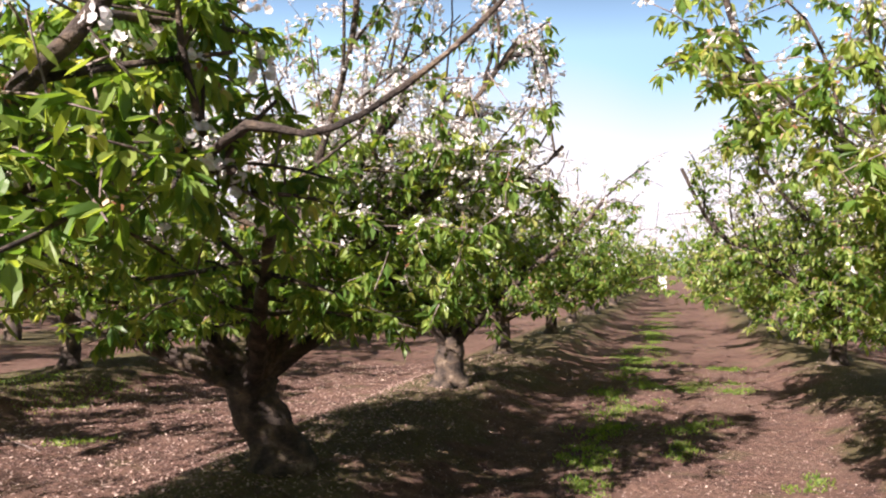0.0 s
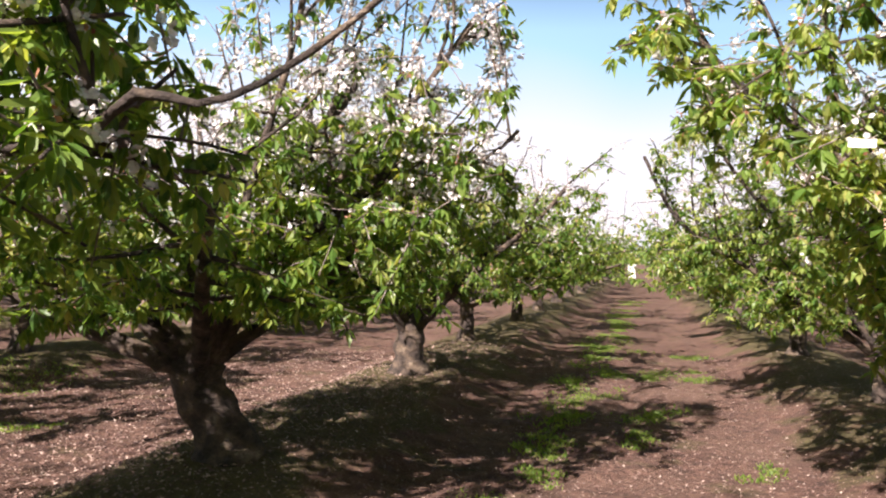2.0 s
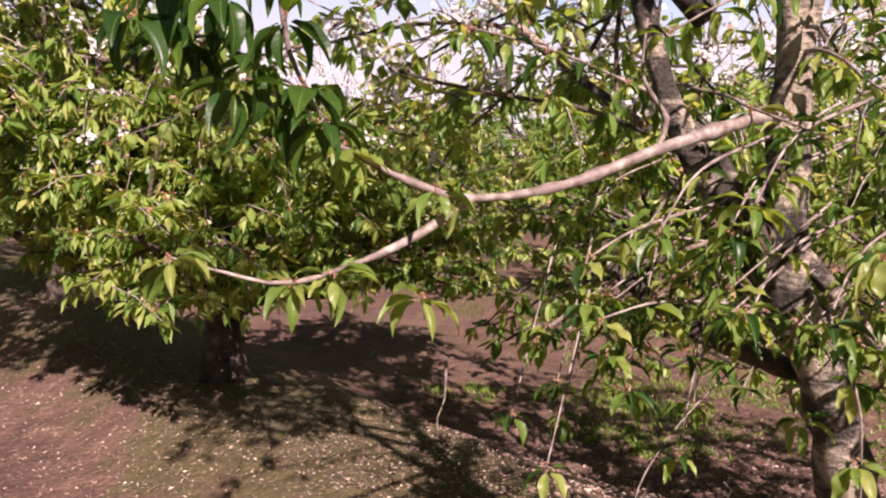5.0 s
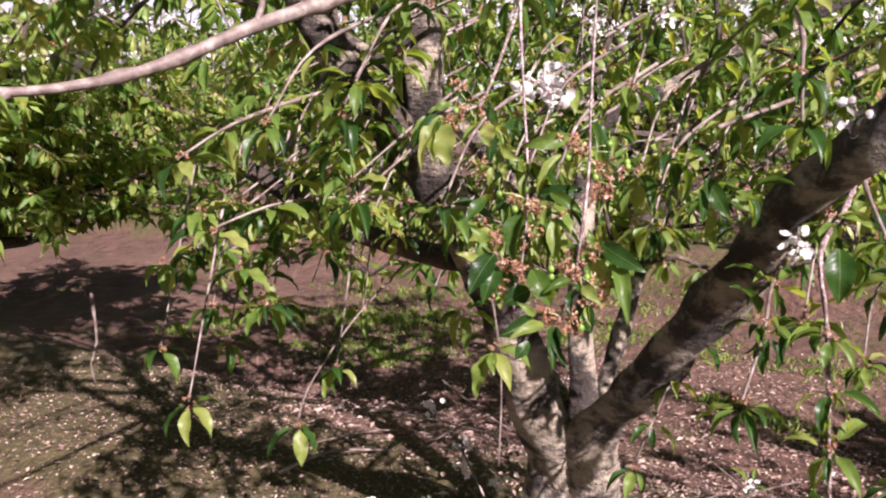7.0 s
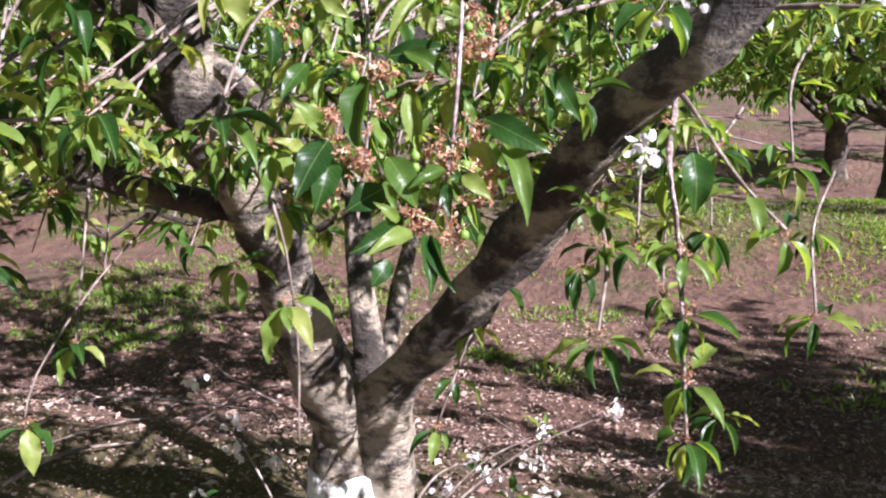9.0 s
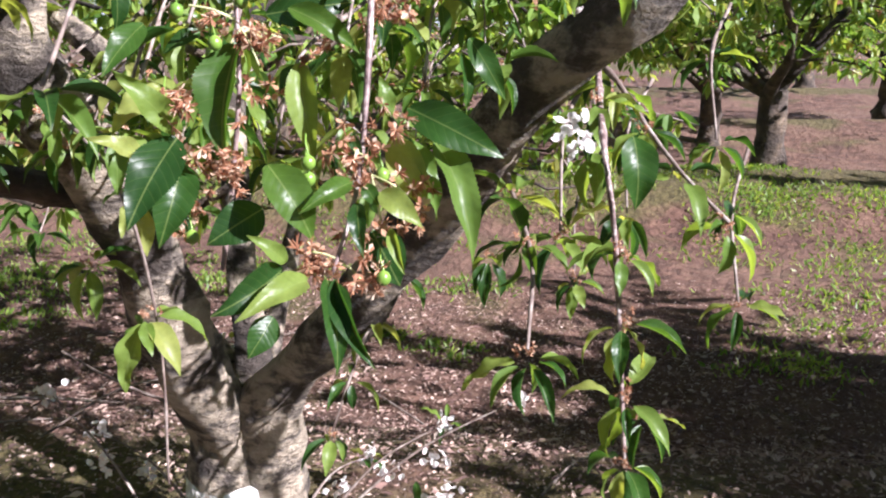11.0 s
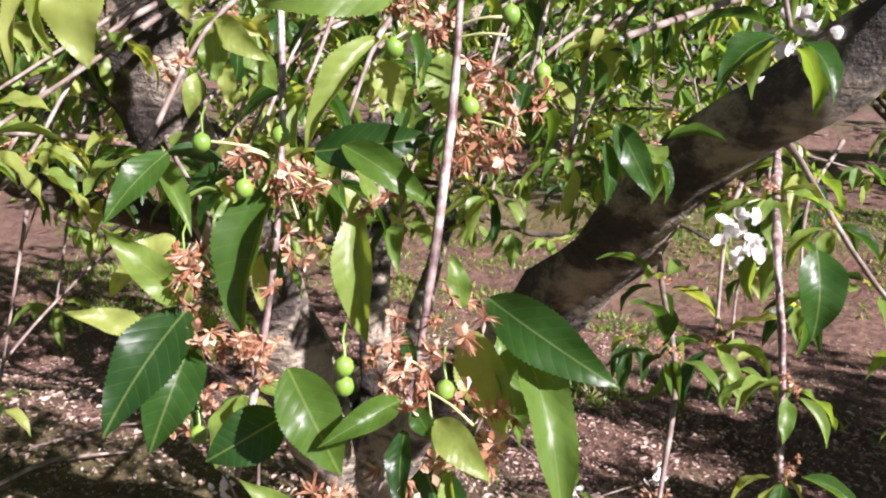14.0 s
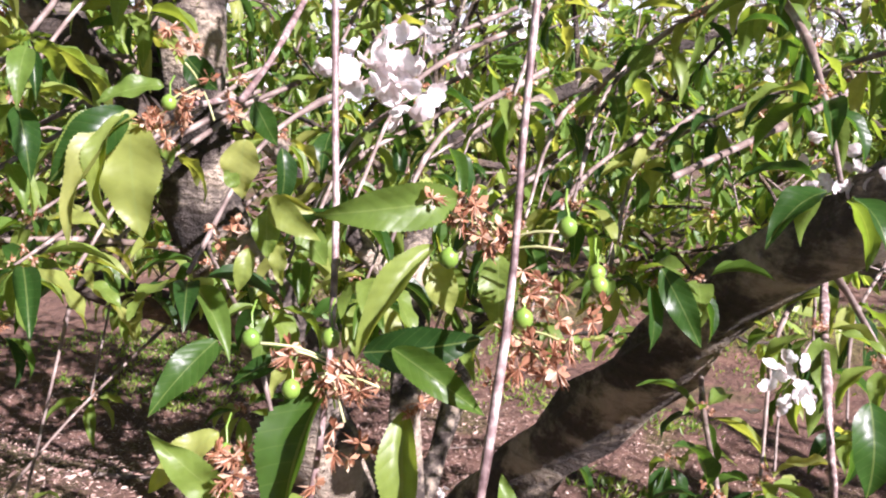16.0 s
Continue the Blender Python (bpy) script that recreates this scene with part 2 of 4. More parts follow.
# ---- mesh making ----
class Shape:
    """Gathers points and faces for one mesh."""

    def __init__(self):
        self.points, self.faces, self.count = [], {3: [], 4: []}, 0

    def add(self, points, *faces):
        points = np.asarray(points, float).reshape(-1, 3)
        for f in faces:
            f = np.asarray(f, int)
            self.faces[f.shape[1]].append(f + self.count)
        self.points.append(points)
        self.count += len(points)

    def mesh(self, name, smooth=True):
        me = bpy.data.meshes.new(name)
        pts = np.concatenate(self.points)
        loops, sizes = [], []
        for k in (3, 4):
            if self.faces[k]:
                f = np.concatenate(self.faces[k])
                loops.append(f.ravel())
                sizes.append(np.full(len(f), k))
        loops, sizes = np.concatenate(loops), np.concatenate(sizes)
        me.vertices.add(len(pts))
        me.vertices.foreach_set("co", pts.ravel())
        me.loops.add(len(loops))
        me.loops.foreach_set("vertex_index", loops)
        me.polygons.add(len(sizes))
        me.polygons.foreach_set("loop_start", np.concatenate([[0], np.cumsum(sizes)[:-1]]))
        me.polygons.foreach_set("use_smooth", np.full(len(sizes), smooth))
        me.update(calc_edges=True)
        return me


def part(name, shape, mat, parent=None, label="", smooth=True):
    me = shape.mesh(name, smooth) if isinstance(shape, Shape) else shape
    if mat and not me.materials:
        me.materials.append(mat)
    ob = new(name, me)
    ob.parent = parent
    return tagged(ob, label)


def tube(shape, pts, radii, sides=6, rough=0.0, rng=None):
    """A tapered limb along pts, closed at its end."""
    pts = np.asarray(pts, float)
    n = len(pts)
    tang = np.gradient(pts, axis=0)
    tang /= np.linalg.norm(tang, axis=1)[:, None] + 1e-9
    ref = np.array([0.31, 0.93, 0.2]) if abs(tang[0][2]) > 0.6 else np.array([0, 0, 1.0])
    a = np.cross(tang, ref)
    a /= np.linalg.norm(a, axis=1)[:, None] + 1e-9
    b = np.cross(tang, a)
    ang = np.arange(sides) * 2 * np.pi / sides
    r = np.asarray(radii, float)[:, None] * np.ones(sides)
    if rough and rng is not None:
        r = r * (1 + rough * rng.standard_normal((n, sides)))
    ring = pts[:, None] + r[..., None] * (np.cos(ang)[None, :, None] * a[:, None] + np.sin(ang)[None, :, None] * b[:, None])
    i, k = np.meshgrid(np.arange(n - 1), np.arange(sides), indexing="ij")
    k2 = (k + 1) % sides
    quads = np.stack([i * sides + k, i * sides + k2, (i + 1) * sides + k2, (i + 1) * sides + k], -1).reshape(-1, 4)
    tip = n * sides
    k = np.arange(sides)
    caps = np.stack([(n - 1) * sides + k, (n - 1) * sides + (k + 1) % sides, np.full(sides, tip)], -1)
    shape.add(np.concatenate([ring.reshape(-1, 3), pts[-1:] + tang[-1:] * radii[-1] * 0.5]), quads, caps)


def smooth_path(ctrl, step=0.06):
    """A smooth line through the control points."""
    c = np.asarray(ctrl, float)
    c = np.concatenate([2 * c[:1] - c[1:2], c, 2 * c[-1:] - c[-2:-1]])
    out = []
    for p0, p1, p2, p3 in zip(c, c[1:], c[2:], c[3:]):
        m = max(2, int(np.linalg.norm(p2 - p1) / step))
        for t in np.arange(m) / m:
            out.append(0.5 * (2 * p1 + (p2 - p0) * t + (2 * p0 - 5 * p1 + 4 * p2 - p3) * t**2 + (3 * p1 - p0 - 3 * p2 + p3) * t**3))
    out.append(c[-2])
    return np.array(out)


# leaf outlines: along, across (1 = full half width), out of the plane
LEAF_FINE = (np.array([(0, 0, 0), (0.33, 0, -0.05), (0.68, 0, -0.08), (1, 0, -0.02), (0.22, 0.85, 0.05), (0.6, 0.9, 0.04), (0.22, -0.85, 0.05), (0.6, -0.9, 0.04)]),
             np.array([(0, 1, 4), (2, 3, 5), (1, 0, 6), (3, 2, 7)]), np.array([(1, 2, 5, 4), (2, 1, 6, 7)]))
LEAF_COARSE = (np.array([(0, 0, 0), (0.45, 1, 0.1), (1, 0, 0), (0.45, -1, 0.1)]), np.array([(0, 2, 1), (0, 3, 2)]), None)
LEAF_MIDDLE = (np.array([(0, 0, 0), (0.5, 0, -0.08), (1, 0, -0.03), (0.42, 1, 0.06), (0.42, -1, 0.06)]),
               np.array([(0, 1, 3), (1, 2, 3), (1, 0, 4), (2, 1, 4)]), None)
PETAL_ROUND = (np.array([(0, 0, 0), (0.4, 0.75, 0.1), (0.8, 0.85, 0.22), (1, 0.3, 0.22), (1, -0.3, 0.22), (0.8, -0.85, 0.22), (0.4, -0.75, 0.1), (0.55, 0, 0.02)]),
               np.array([(0, 7, 1), (1, 7, 2), (2, 7, 3), (3, 7, 4), (4, 7, 5), (5, 7, 6), (6, 7, 0)]), None)
PETAL_FORM = (np.array([(0, 0, 0), (0.7, 0.9, 0.12), (1, 0, 0.2), (0.7, -0.9, 0.12)]), None, np.array([(0, 3, 2, 1)]))


def scatter_blades(shape, form, base, way, up, length, half):
    """One copy of a leaf outline for every row of base, way and up."""
    tmpl, tri, quad = form
    way = way / (np.linalg.norm(way, axis=1)[:, None] + 1e-9)
    side = np.cross(way, up)
    side /= np.linalg.norm(side, axis=1)[:, None] + 1e-9
    nrm = np.cross(side, way)
    pts = (base[:, None] + length[:, None, None] * tmpl[None, :, 0, None] * way[:, None]
           + half[:, None, None] * tmpl[None, :, 1, None] * side[:, None] + length[:, None, None] * tmpl[None, :, 2, None] * nrm[:, None])
    off = (np.arange(len(base)) * len(tmpl))[:, None, None]
    shape.add(pts, *[(f[None] + off).reshape(-1, f.shape[1]) for f in (tri, quad) if f is not None])


def wander(rng, start, way, length, seg, bend, lift):
    pts, p = [np.array(start, float)], np.array(start, float)
    d = np.array(way, float)
    d /= np.linalg.norm(d)
    step = length / seg
    for _ in range(seg):
        d = d + bend * rng.standard_normal(3) + np.array((0, 0, lift))
        d /= np.linalg.norm(d)
        p = p + d * step
        pts.append(p.copy())
    return np.array(pts)


def along(pts, t):
    f = t * (len(pts) - 1)
    i = min(int(f), len(pts) - 2)
    return pts[i] + (f - i) * (pts[i + 1] - pts[i]), pts[i + 1] - pts[i]


def rosettes(rng, nodes, count, size, droop=0.75):
    """Leaves of spur clusters: bases, ways, ups and lengths."""
    n = len(nodes)
    base = np.repeat(nodes, count, axis=0)
    phi = rng.uniform(0, 2 * np.pi, n * count)
    tilt = rng.normal(-droop, 0.5, n * count)
    way = np.stack([np.cos(phi) * np.cos(tilt), np.sin(phi) * np.cos(tilt), np.sin(tilt)], -1)
    up = np.stack([np.cos(phi) * -np.sin(tilt), np.sin(phi) * -np.sin(tilt), np.cos(tilt)], -1) + 0.35 * rng.standard_normal((n * count, 3))
    length = size * rng.uniform(0.6, 1.15, n * count)
    return base + way * 0.014 + 0.006 * rng.standard_normal(base.shape), way, up, length


def foliage(rng, crown, young, nodes, count, size, form, young_share):
    pick = rng.random(len(nodes)) < young_share
    for shape, chosen, c, s in ((crown, ~pick, count, size), (young, pick, count, size * 0.85)):
        if chosen.any():
            b, w, u, ln = rosettes(rng, nodes[chosen], c, s)
            scatter_blades(shape, form, b, w, u, ln, ln * rng.uniform(0.17, 0.25, len(ln)))


def blossoms(rng, shape, nodes, per, size, form=None, petals=5, loose=0.03):
    base = np.repeat(nodes, per, axis=0) + loose * rng.standard_normal((len(nodes) * per, 3))
    face = rng.standard_normal(base.shape) + np.array((0, 0, 0.4))
    face /= np.linalg.norm(face, axis=1)[:, None]
    ref = np.cross(face, rng.standard_normal(face.shape))
    ref /= np.linalg.norm(ref, axis=1)[:, None]
    oth = np.cross(face, ref)
    for k in range(petals):
        a = 2 * np.pi * k / petals
        way = np.cos(a) * ref + np.sin(a) * oth + 0.25 * face
        ln = np.full(len(base), size) * rng.uniform(0.8, 1.1, len(base))
        scatter_blades(shape, form or PETAL_FORM, base, way, face, ln, ln * 0.5)


def husks(rng, shape, nodes, per, size):
    base = np.repeat(nodes, per, axis=0) + 0.008 * rng.standard_normal((len(nodes) * per, 3))
    way = rng.standard_normal(base.shape) + np.array((0, 0, -0.7))
    ln = size * rng.uniform(0.6, 1.2, len(base))
    scatter_blades(shape, PETAL_FORM, base, way, rng.standard_normal(base.shape), ln, ln * 0.32)


def bushy(rng, pts, r0, top, second, third, gap, clear, origin, lo=0.22, spread=1.0, skirt=0.72):
    """Side branches and twigs of one limb: tubes' lines, leaf nodes and the high nodes that may bloom."""
    side_lines, twig_lines, nodes, high = [], [], [], []
    for k in range(second):
        t = lo + (1 - lo) * (k + rng.random()) / second
        p, d = along(pts, min(t, 0.999))
        d = d / np.linalg.norm(d)
        side = np.cross(d, (0, 0, 1))
        side = side / (np.linalg.norm(side) + 1e-6) * (1 if k % 2 else -1)
        if rng.random() < 0.42:
            way2 = d * 0.5 + np.array((0, 0, 1.0)) + 0.4 * side + 0.25 * rng.standard_normal(3)
            l2 = max(0.4, min(rng.uniform(0.8, 1.9), (top - p[2]) * rng.uniform(0.65, 1.05)))
            lift = 0.03
        else:
            way2 = d * 0.6 + side * 0.95 + np.array((0, 0, rng.uniform(-0.55, 0.4)))
            l2, lift = rng.uniform(0.55, 1.2) * spread, -0.09
        p2 = wander(rng, p, way2, l2, 7, 0.13, lift)
        floor = skirt + 0.15 * rng.random(len(p2))
        p2[:, 2] = np.where(p2[:, 2] < floor, floor + 0.3 * (p2[:, 2] - floor).clip(-0.4, 0), p2[:, 2])
        if clear is not None:
            ok = clear(p2 + origin)
            if not ok.all():
                stop = int(np.argmin(ok))
                if stop < 3:
                    continue
                p2 = p2[:stop]
                l2 = l2 * stop / 8
        side_lines.append((p2, np.linspace(min(r0 * 0.3, 0.017), 0.005, len(p2))))
        for m in range(third):
            t3 = 0.15 + 0.85 * (m + rng.random()) / third
            q, d2 = along(p2, min(t3, 0.999))
            d2 = d2 / np.linalg.norm(d2)
            way3 = d2 * 0.6 + rng.standard_normal(3) * 0.8
            l3 = rng.uniform(0.2, 0.5)
            p3 = wander(rng, q, way3, l3, 4, 0.15, -0.12)
            if clear is not None and not clear(p3 + origin).all():
                continue
            if p3[-1, 2] < skirt - 0.08:
                continue
            twig_lines.append((p3, np.linspace(0.005, 0.0025, len(p3))))
            for t in np.arange(0.2, 1.01, gap / l3):
                nodes.append(along(p3, min(t, 0.999))[0])
        for t in np.arange(0.1, 1.01, gap * 1.2 / l2):
            q = along(p2, min(t, 0.999))[0]
            nodes.append(q)
            if q[2] > 1.5:
                high.append(q)
    return side_lines, twig_lines, nodes, high


def cherry_tree(seed, at, limbs, fork=0.6, girth=0.13, lean=(0, 0), second=14, third=7, leaf=0.075, per=8, gap=0.085, form=None,
                bloom=0.25, young=0.3, wash=0.0, label="", top=3.7, fine=True, clear=None, thick=0.45, skirt=0.72, bark=None, spent=0.16):
    """An open-centred cherry tree: trunk, limbs from one fork, side shoots, twigs and leaf clusters.
    limbs: (bearing, climb, length), or a list of world points that the limb runs through."""
    rng = np.random.default_rng(seed)
    tree = tagged(new("cherry_tree"), label or "old cherry tree in leaf with fading white blossom", "tree", "cherry trees of the orchard")
    tree.location = at
    origin = np.array(at)
    form = form or LEAF_MIDDLE
    trunk, twigs, rest, crown, sprouts, flowers, dead = (Shape() for _ in range(7))
    f = np.array((lean[0], lean[1], fork))
    body = smooth_path([(0, 0, -0.25), (0.1 * lean[0], 0.1 * lean[1], 0.0), (0.4 * lean[0], 0.4 * lean[1], 0.4 * fork), f * (1, 1, 0.85), f + (0, 0, 0.06)], 0.05)
    flare = (1 + 0.5 * np.exp(-np.maximum(body[:, 2], 0) / 0.08)) * (1 + 0.05 * np.sin(body[:, 2] * 23 + seed))
    tube(trunk, body, girth * flare * np.linspace(1, 0.95, len(body)), 14, 0.05, rng)
    bark = bark or BARK
    part("trunk", trunk, bark, tree)
    nodes, high, sides = [], [], []
    for spec in limbs:
        many = second
        if isinstance(spec, list):
            r0 = girth * thick
            if isinstance(spec[0], float):
                r0, spec = spec[0], spec[1:]
            if isinstance(spec[0], int):
                many, spec = spec[0], spec[1:]
            pts = smooth_path([np.array(p) - origin for p in spec], 0.07 if r0 > 0.06 else 0.12)
        else:
            az, climb, length = spec
            a, c = radians(az), radians(climb)
            way = np.array((-math.sin(a) * math.cos(c), math.cos(a) * math.cos(c), math.sin(c)))
            pts = wander(rng, f - way * 0.04, way, length, 12, 0.12, 0.02)
            r0 = girth * thick * rng.uniform(0.9, 1.25)
            if clear is not None:
                ok = clear(pts + origin) | (np.arange(len(pts)) < 3)
                pts = pts if ok.all() else pts[:max(4, int(np.argmin(ok)))]
        limb = Shape()
        tube(limb, pts, r0 * (0.36 + 0.64 * (1 - np.linspace(0, 1, len(pts))) ** 1.4) * (1 + 0.1 * rng.standard_normal(len(pts)) + 0.05 * np.sin(np.arange(len(pts)) * 1.9 + seed)), 12, 0.11, rng)
        part("limb", limb, bark, tree)
        a, b, c, d = bushy(rng, pts, r0, top - at[2], many, third, gap, clear, origin, skirt=skirt)
        sides += a
        nodes += c
        high += d
        for line, r in b if fine else b[::4]:
            tube(twigs, line[::2], r[::2], 3)
    for n, (line, r) in enumerate(sides):
        if fine:
            one = Shape()
            tube(one, line, r, 5)
            part("branch", one, BARK, tree)
        else:
            tube(rest, line[[0, 2, 4, -1]] if len(line) > 5 else line, r[[0, 2, 4, -1]] if len(line) > 5 else r, 3)
    if rest.count:
        tagged(part("branchwork", rest, BARK, tree), kind="stuff")
    tagged(part("twig_work", twigs, TWIG, tree), kind="stuff")
    nodes = np.array(nodes) + 0.02 * rng.standard_normal((len(nodes), 3))
    if clear is not None:
        nodes = nodes[clear(nodes + origin)]
    nodes = nodes[nodes[:, 2] > skirt - 0.12 + 0.12 * rng.random(len(nodes))]
    lucky = rng.random(len(nodes)) < bloom * ((nodes[:, 2] - 1.25) / 1.2).clip(0, 1)
    high, nodes = nodes[lucky], nodes[~lucky]
    foliage(rng, crown, sprouts, nodes, per, leaf, form, young)
    tagged(part("crown", crown, LEAF, tree, smooth=False), kind="stuff")
    if sprouts.count:
        tagged(part("young_leaves", sprouts, LEAF_YOUNG, tree, "yellow-green young leaves", smooth=False), kind="stuff")
    if len(high):
        blossoms(rng, flowers, high[::2], 10 if fine else 3, 0.016 if fine else 0.042, petals=5 if fine else 2, loose=0.022 if fine else 0.035)
        tagged(part("blossom", flowers, PETAL, tree, "white cherry blossom", smooth=False), kind="stuff")
    pick = nodes[rng.random(len(nodes)) < spent]
    if len(pick):
        husks(rng, dead, pick, 5, 0.026 if fine else 0.045)
        tagged(part("withered_blossom", dead, WITHERED, tree, "withered orange-brown blossom", smooth=False), kind="stuff")
    if wash:
        band = Shape()
        b = body[(body[:, 2] > 0.03) & (body[:, 2] < wash)]
        tube(band, b, girth * (1 + 0.5 * np.exp(-np.maximum(b[:, 2], 0) / 0.08)) * 1.05, 16, 0.02, rng)
        part("whitewash", band, WASH, tree, "flaking white paint")
    return tree


# ---- ground: one sheet, with a low bank along every tree row ----
ROW_GAP, DRIFT = 5.3, -0.012
ROWS = (-2.8, 2.5)


def row_x(k, y):
    return ROWS[0] + ROW_GAP * k + DRIFT * (y - 5.0)


def ground_z(x, y):
    k = np.round((x - row_x(0, y)) / ROW_GAP)
    d = x - row_x(k, y)
    return 0.27 * np.exp(-np.abs(d / (0.92 + 0.03 * np.sin(0.9 * y + 1.3 * k))) ** 4) + 0.014 * np.sin(1.7 * x + 0.6 * y) * np.sin(1.3 * y - 0.4 * x) + 0.012 * np.sin(4.1 * x - 2.3 * y) * np.sin(3.7 * y + 1.1 * x)


def axis(lo, hi, step, far):
    core = np.arange(lo, hi + step / 2, step)
    out = [hi + step * 1.5]
    while out[-1] < far:
        out.append(out[-1] * 1.12 + step)
    low = [lo - (o - hi) for o in out]
    return np.concatenate([low[::-1], core, out])


gx, gy = axis(-9, 11, 0.15, 2500), axis(-5, 18, 0.18, 2500)
GX, GY = np.meshgrid(gx, gy)
near = np.exp(-np.maximum(0, np.hypot(GX, GY - 10) - 60) / 30)
lumps = np.random.default_rng(8).standard_normal(GX.shape) * 0.006
GZ = (ground_z(GX, GY) + lumps) * near
soil_shape = Shape()
ny, nx = GX.shape
i, k = np.meshgrid(np.arange(ny - 1), np.arange(nx - 1), indexing="ij")
soil_shape.add(np.stack([GX, GY, GZ], -1), np.stack([i * nx + k, i * nx + k + 1, (i + 1) * nx + k + 1, (i + 1) * nx + k], -1).reshape(-1, 4))
tagged(part("ground", soil_shape, SOIL), "reddish-brown orchard soil with leaf litter and moss", "ground", kind="structure")


# ---- trees ----
def stand(x, y):
    return (x, y, float(ground_z(np.array(x), np.array(y))))


WALK_A, WALK_B = np.array((-0.1, 0.25, 1.65)), np.array((1.1, 0.38, 1.5))


def from_walk(p):
    """Distance of points to the line that the walker takes."""
    d = WALK_B - WALK_A
    t = np.clip((p - WALK_A) @ d / (d @ d), 0, 1)
    return np.linalg.norm(p - WALK_A - t[:, None] * d, axis=1)


def clear_left(p):
    """The tree beside the start overhangs the walker's left only high up."""
    edge = np.where(p[:, 2] > 2.3, -0.75, -1.02)
    # outer: crown left of the view, let grow there to shade the bank
    outer = (p[:, 0] < -0.1 - 0.95 * (p[:, 1] - 0.19)) & (p[:, 1] < 4.2) & (p[:, 2] > 1.15)
    ahead = outer | (p[:, 1] < 1.25) | ((p[:, 2] > 1.62) & (p[:, 1] < 2.6)) | ((p[:, 2] > 1.5) & (p[:, 1] < 3.8) & (p[:, 0] < -1.9)) | ((p[:, 2] > 1.95) & (p[:, 1] < 3.2) & (p[:, 0] < -1.95))
    # behind, sunny: crown left out to let the sun through
    behind = (p[:, 0] > -1.8) & (p[:, 1] < 1.3) & (p[:, 2] > 1.6)
    sunny = ((p[:, 2] > 2.3) & (p[:, 1] < 1.7) & (p[:, 0] > -2.9)) | ((p[:, 2] > 2.75) & (p[:, 0] < -1.9))
    return (from_walk(p) > 1.15) & (p[:, 0] < edge) & ahead & ~behind & ~sunny


def clear_lop(p):
    """A lopsided crown: tall and overhanging above the track, drawn in below, low on the far side."""
    edge = np.interp(p[:, 2], (0.9, 1.3, 1.8, 2.15, 2.4, 2.65, 3.0), (1.3, 1.2, 0.8, 0.42, 0.06, -0.2, -0.4))
    cap = np.interp(p[:, 0], (0.9, 1.2, 1.5, 1.85, 2.6), (4.1, 2.95, 2.65, 2.4, 2.15))
    foot = (p[:, 2] < 0.92) & (p[:, 1] < 5.0) & (p[:, 0] > 1.7)
    return (p[:, 2] < cap) & (p[:, 0] > edge) & (p[:, 1] > 3.45) & ~foot


def clear_west(p):
    """A crown that keeps to its side of the track."""
    return p[:, 0] < -0.86 - 0.06 * (p[:, 1] - 5.4)


def clear_east(p):
    return p[:, 0] > np.interp(p[:, 2], (2.0, 2.9, 3.1), (-0.1, -0.05, 0.3))


def clear_right(p):
    """The near tree leaves its walk side open below and thin in the middle."""
    low = (p[:, 0] < 2.35) & (p[:, 2] < 1.12)
    close = (p[:, 0] < 2.15) & (p[:, 1] < 1.7) & (p[:, 1] > -0.8)
    # over: crown above the view, let in to shade the ground ahead
    over = (p[:, 2] > 2.15) & (p[:, 0] > 0.5) & ((p[:, 1] > 0.85) | (p[:, 0] > 1.75))
    tall = (p[:, 2] > 2.2) & (p[:, 0] > 1.75) & (p[:, 1] < 1.0)
    return (from_walk(p) > 0.6) & ~low & ~tall & ((~close & (p[:, 0] > 0.9)) | over)


ROUND = [(20, 38, 2.2), (95, 32, 2.2), (165, 40, 2.1), (235, 33, 2.2), (305, 42, 2.2), (60, 62, 2.0)]
# the row on the left: the tree beside the start, then those ahead
cherry_tree(11, stand(-2.8, 1.0), [
    [0.03, (-2.78, 1.02, 0.9), (-2.4, 1.5, 1.4), (-1.9, 1.9, 1.8), (-1.62, 1.89, 1.88), (-1.28, 1.9, 1.89), (-1.1, 1.9, 1.9)],
    [0.0135, (-1.2, 1.89, 1.91), (-1.01, 1.795, 1.984), (-0.875, 1.80, 1.96), (-0.747, 1.828, 2.006), (-0.587, 1.904, 2.145), (-0.477, 1.949, 2.263), (-0.3, 2.0, 2.5)],
    [0.04, (-2.78, 1.02, 0.9), (-2.3, 1.4, 1.4), (-1.8, 1.7, 1.85), (-1.48, 1.583, 1.997), (-1.348, 1.548, 2.077), (-1.209, 1.558, 2.203), (-1.0, 1.55, 2.6)],
    [0.016, (-1.3, 1.88, 1.9), (-1.188, 1.899, 1.93), (-1.167, 1.827, 2.05), (-1.15, 1.743, 2.17), (-1.119, 1.653, 2.4)],
    # added limbs, mostly out of view, that shade the bank ahead
    (60, 34, 2.5), (95, 30, 2.3), (130, 26, 2.0), (40, 28, 3.2), (52, 20, 3.0), (46, 36, 3.0), (34, 22, 3.0), (8, 28, 3.1), (-10, 32, 3.0), (20, 24, 3.2)], fork=0.7, girth=0.13, second=13, third=6, bloom=0.5, clear=clear_left, thick=0.26, young=0.2, leaf=0.074, form=LEAF_FINE, per=9)
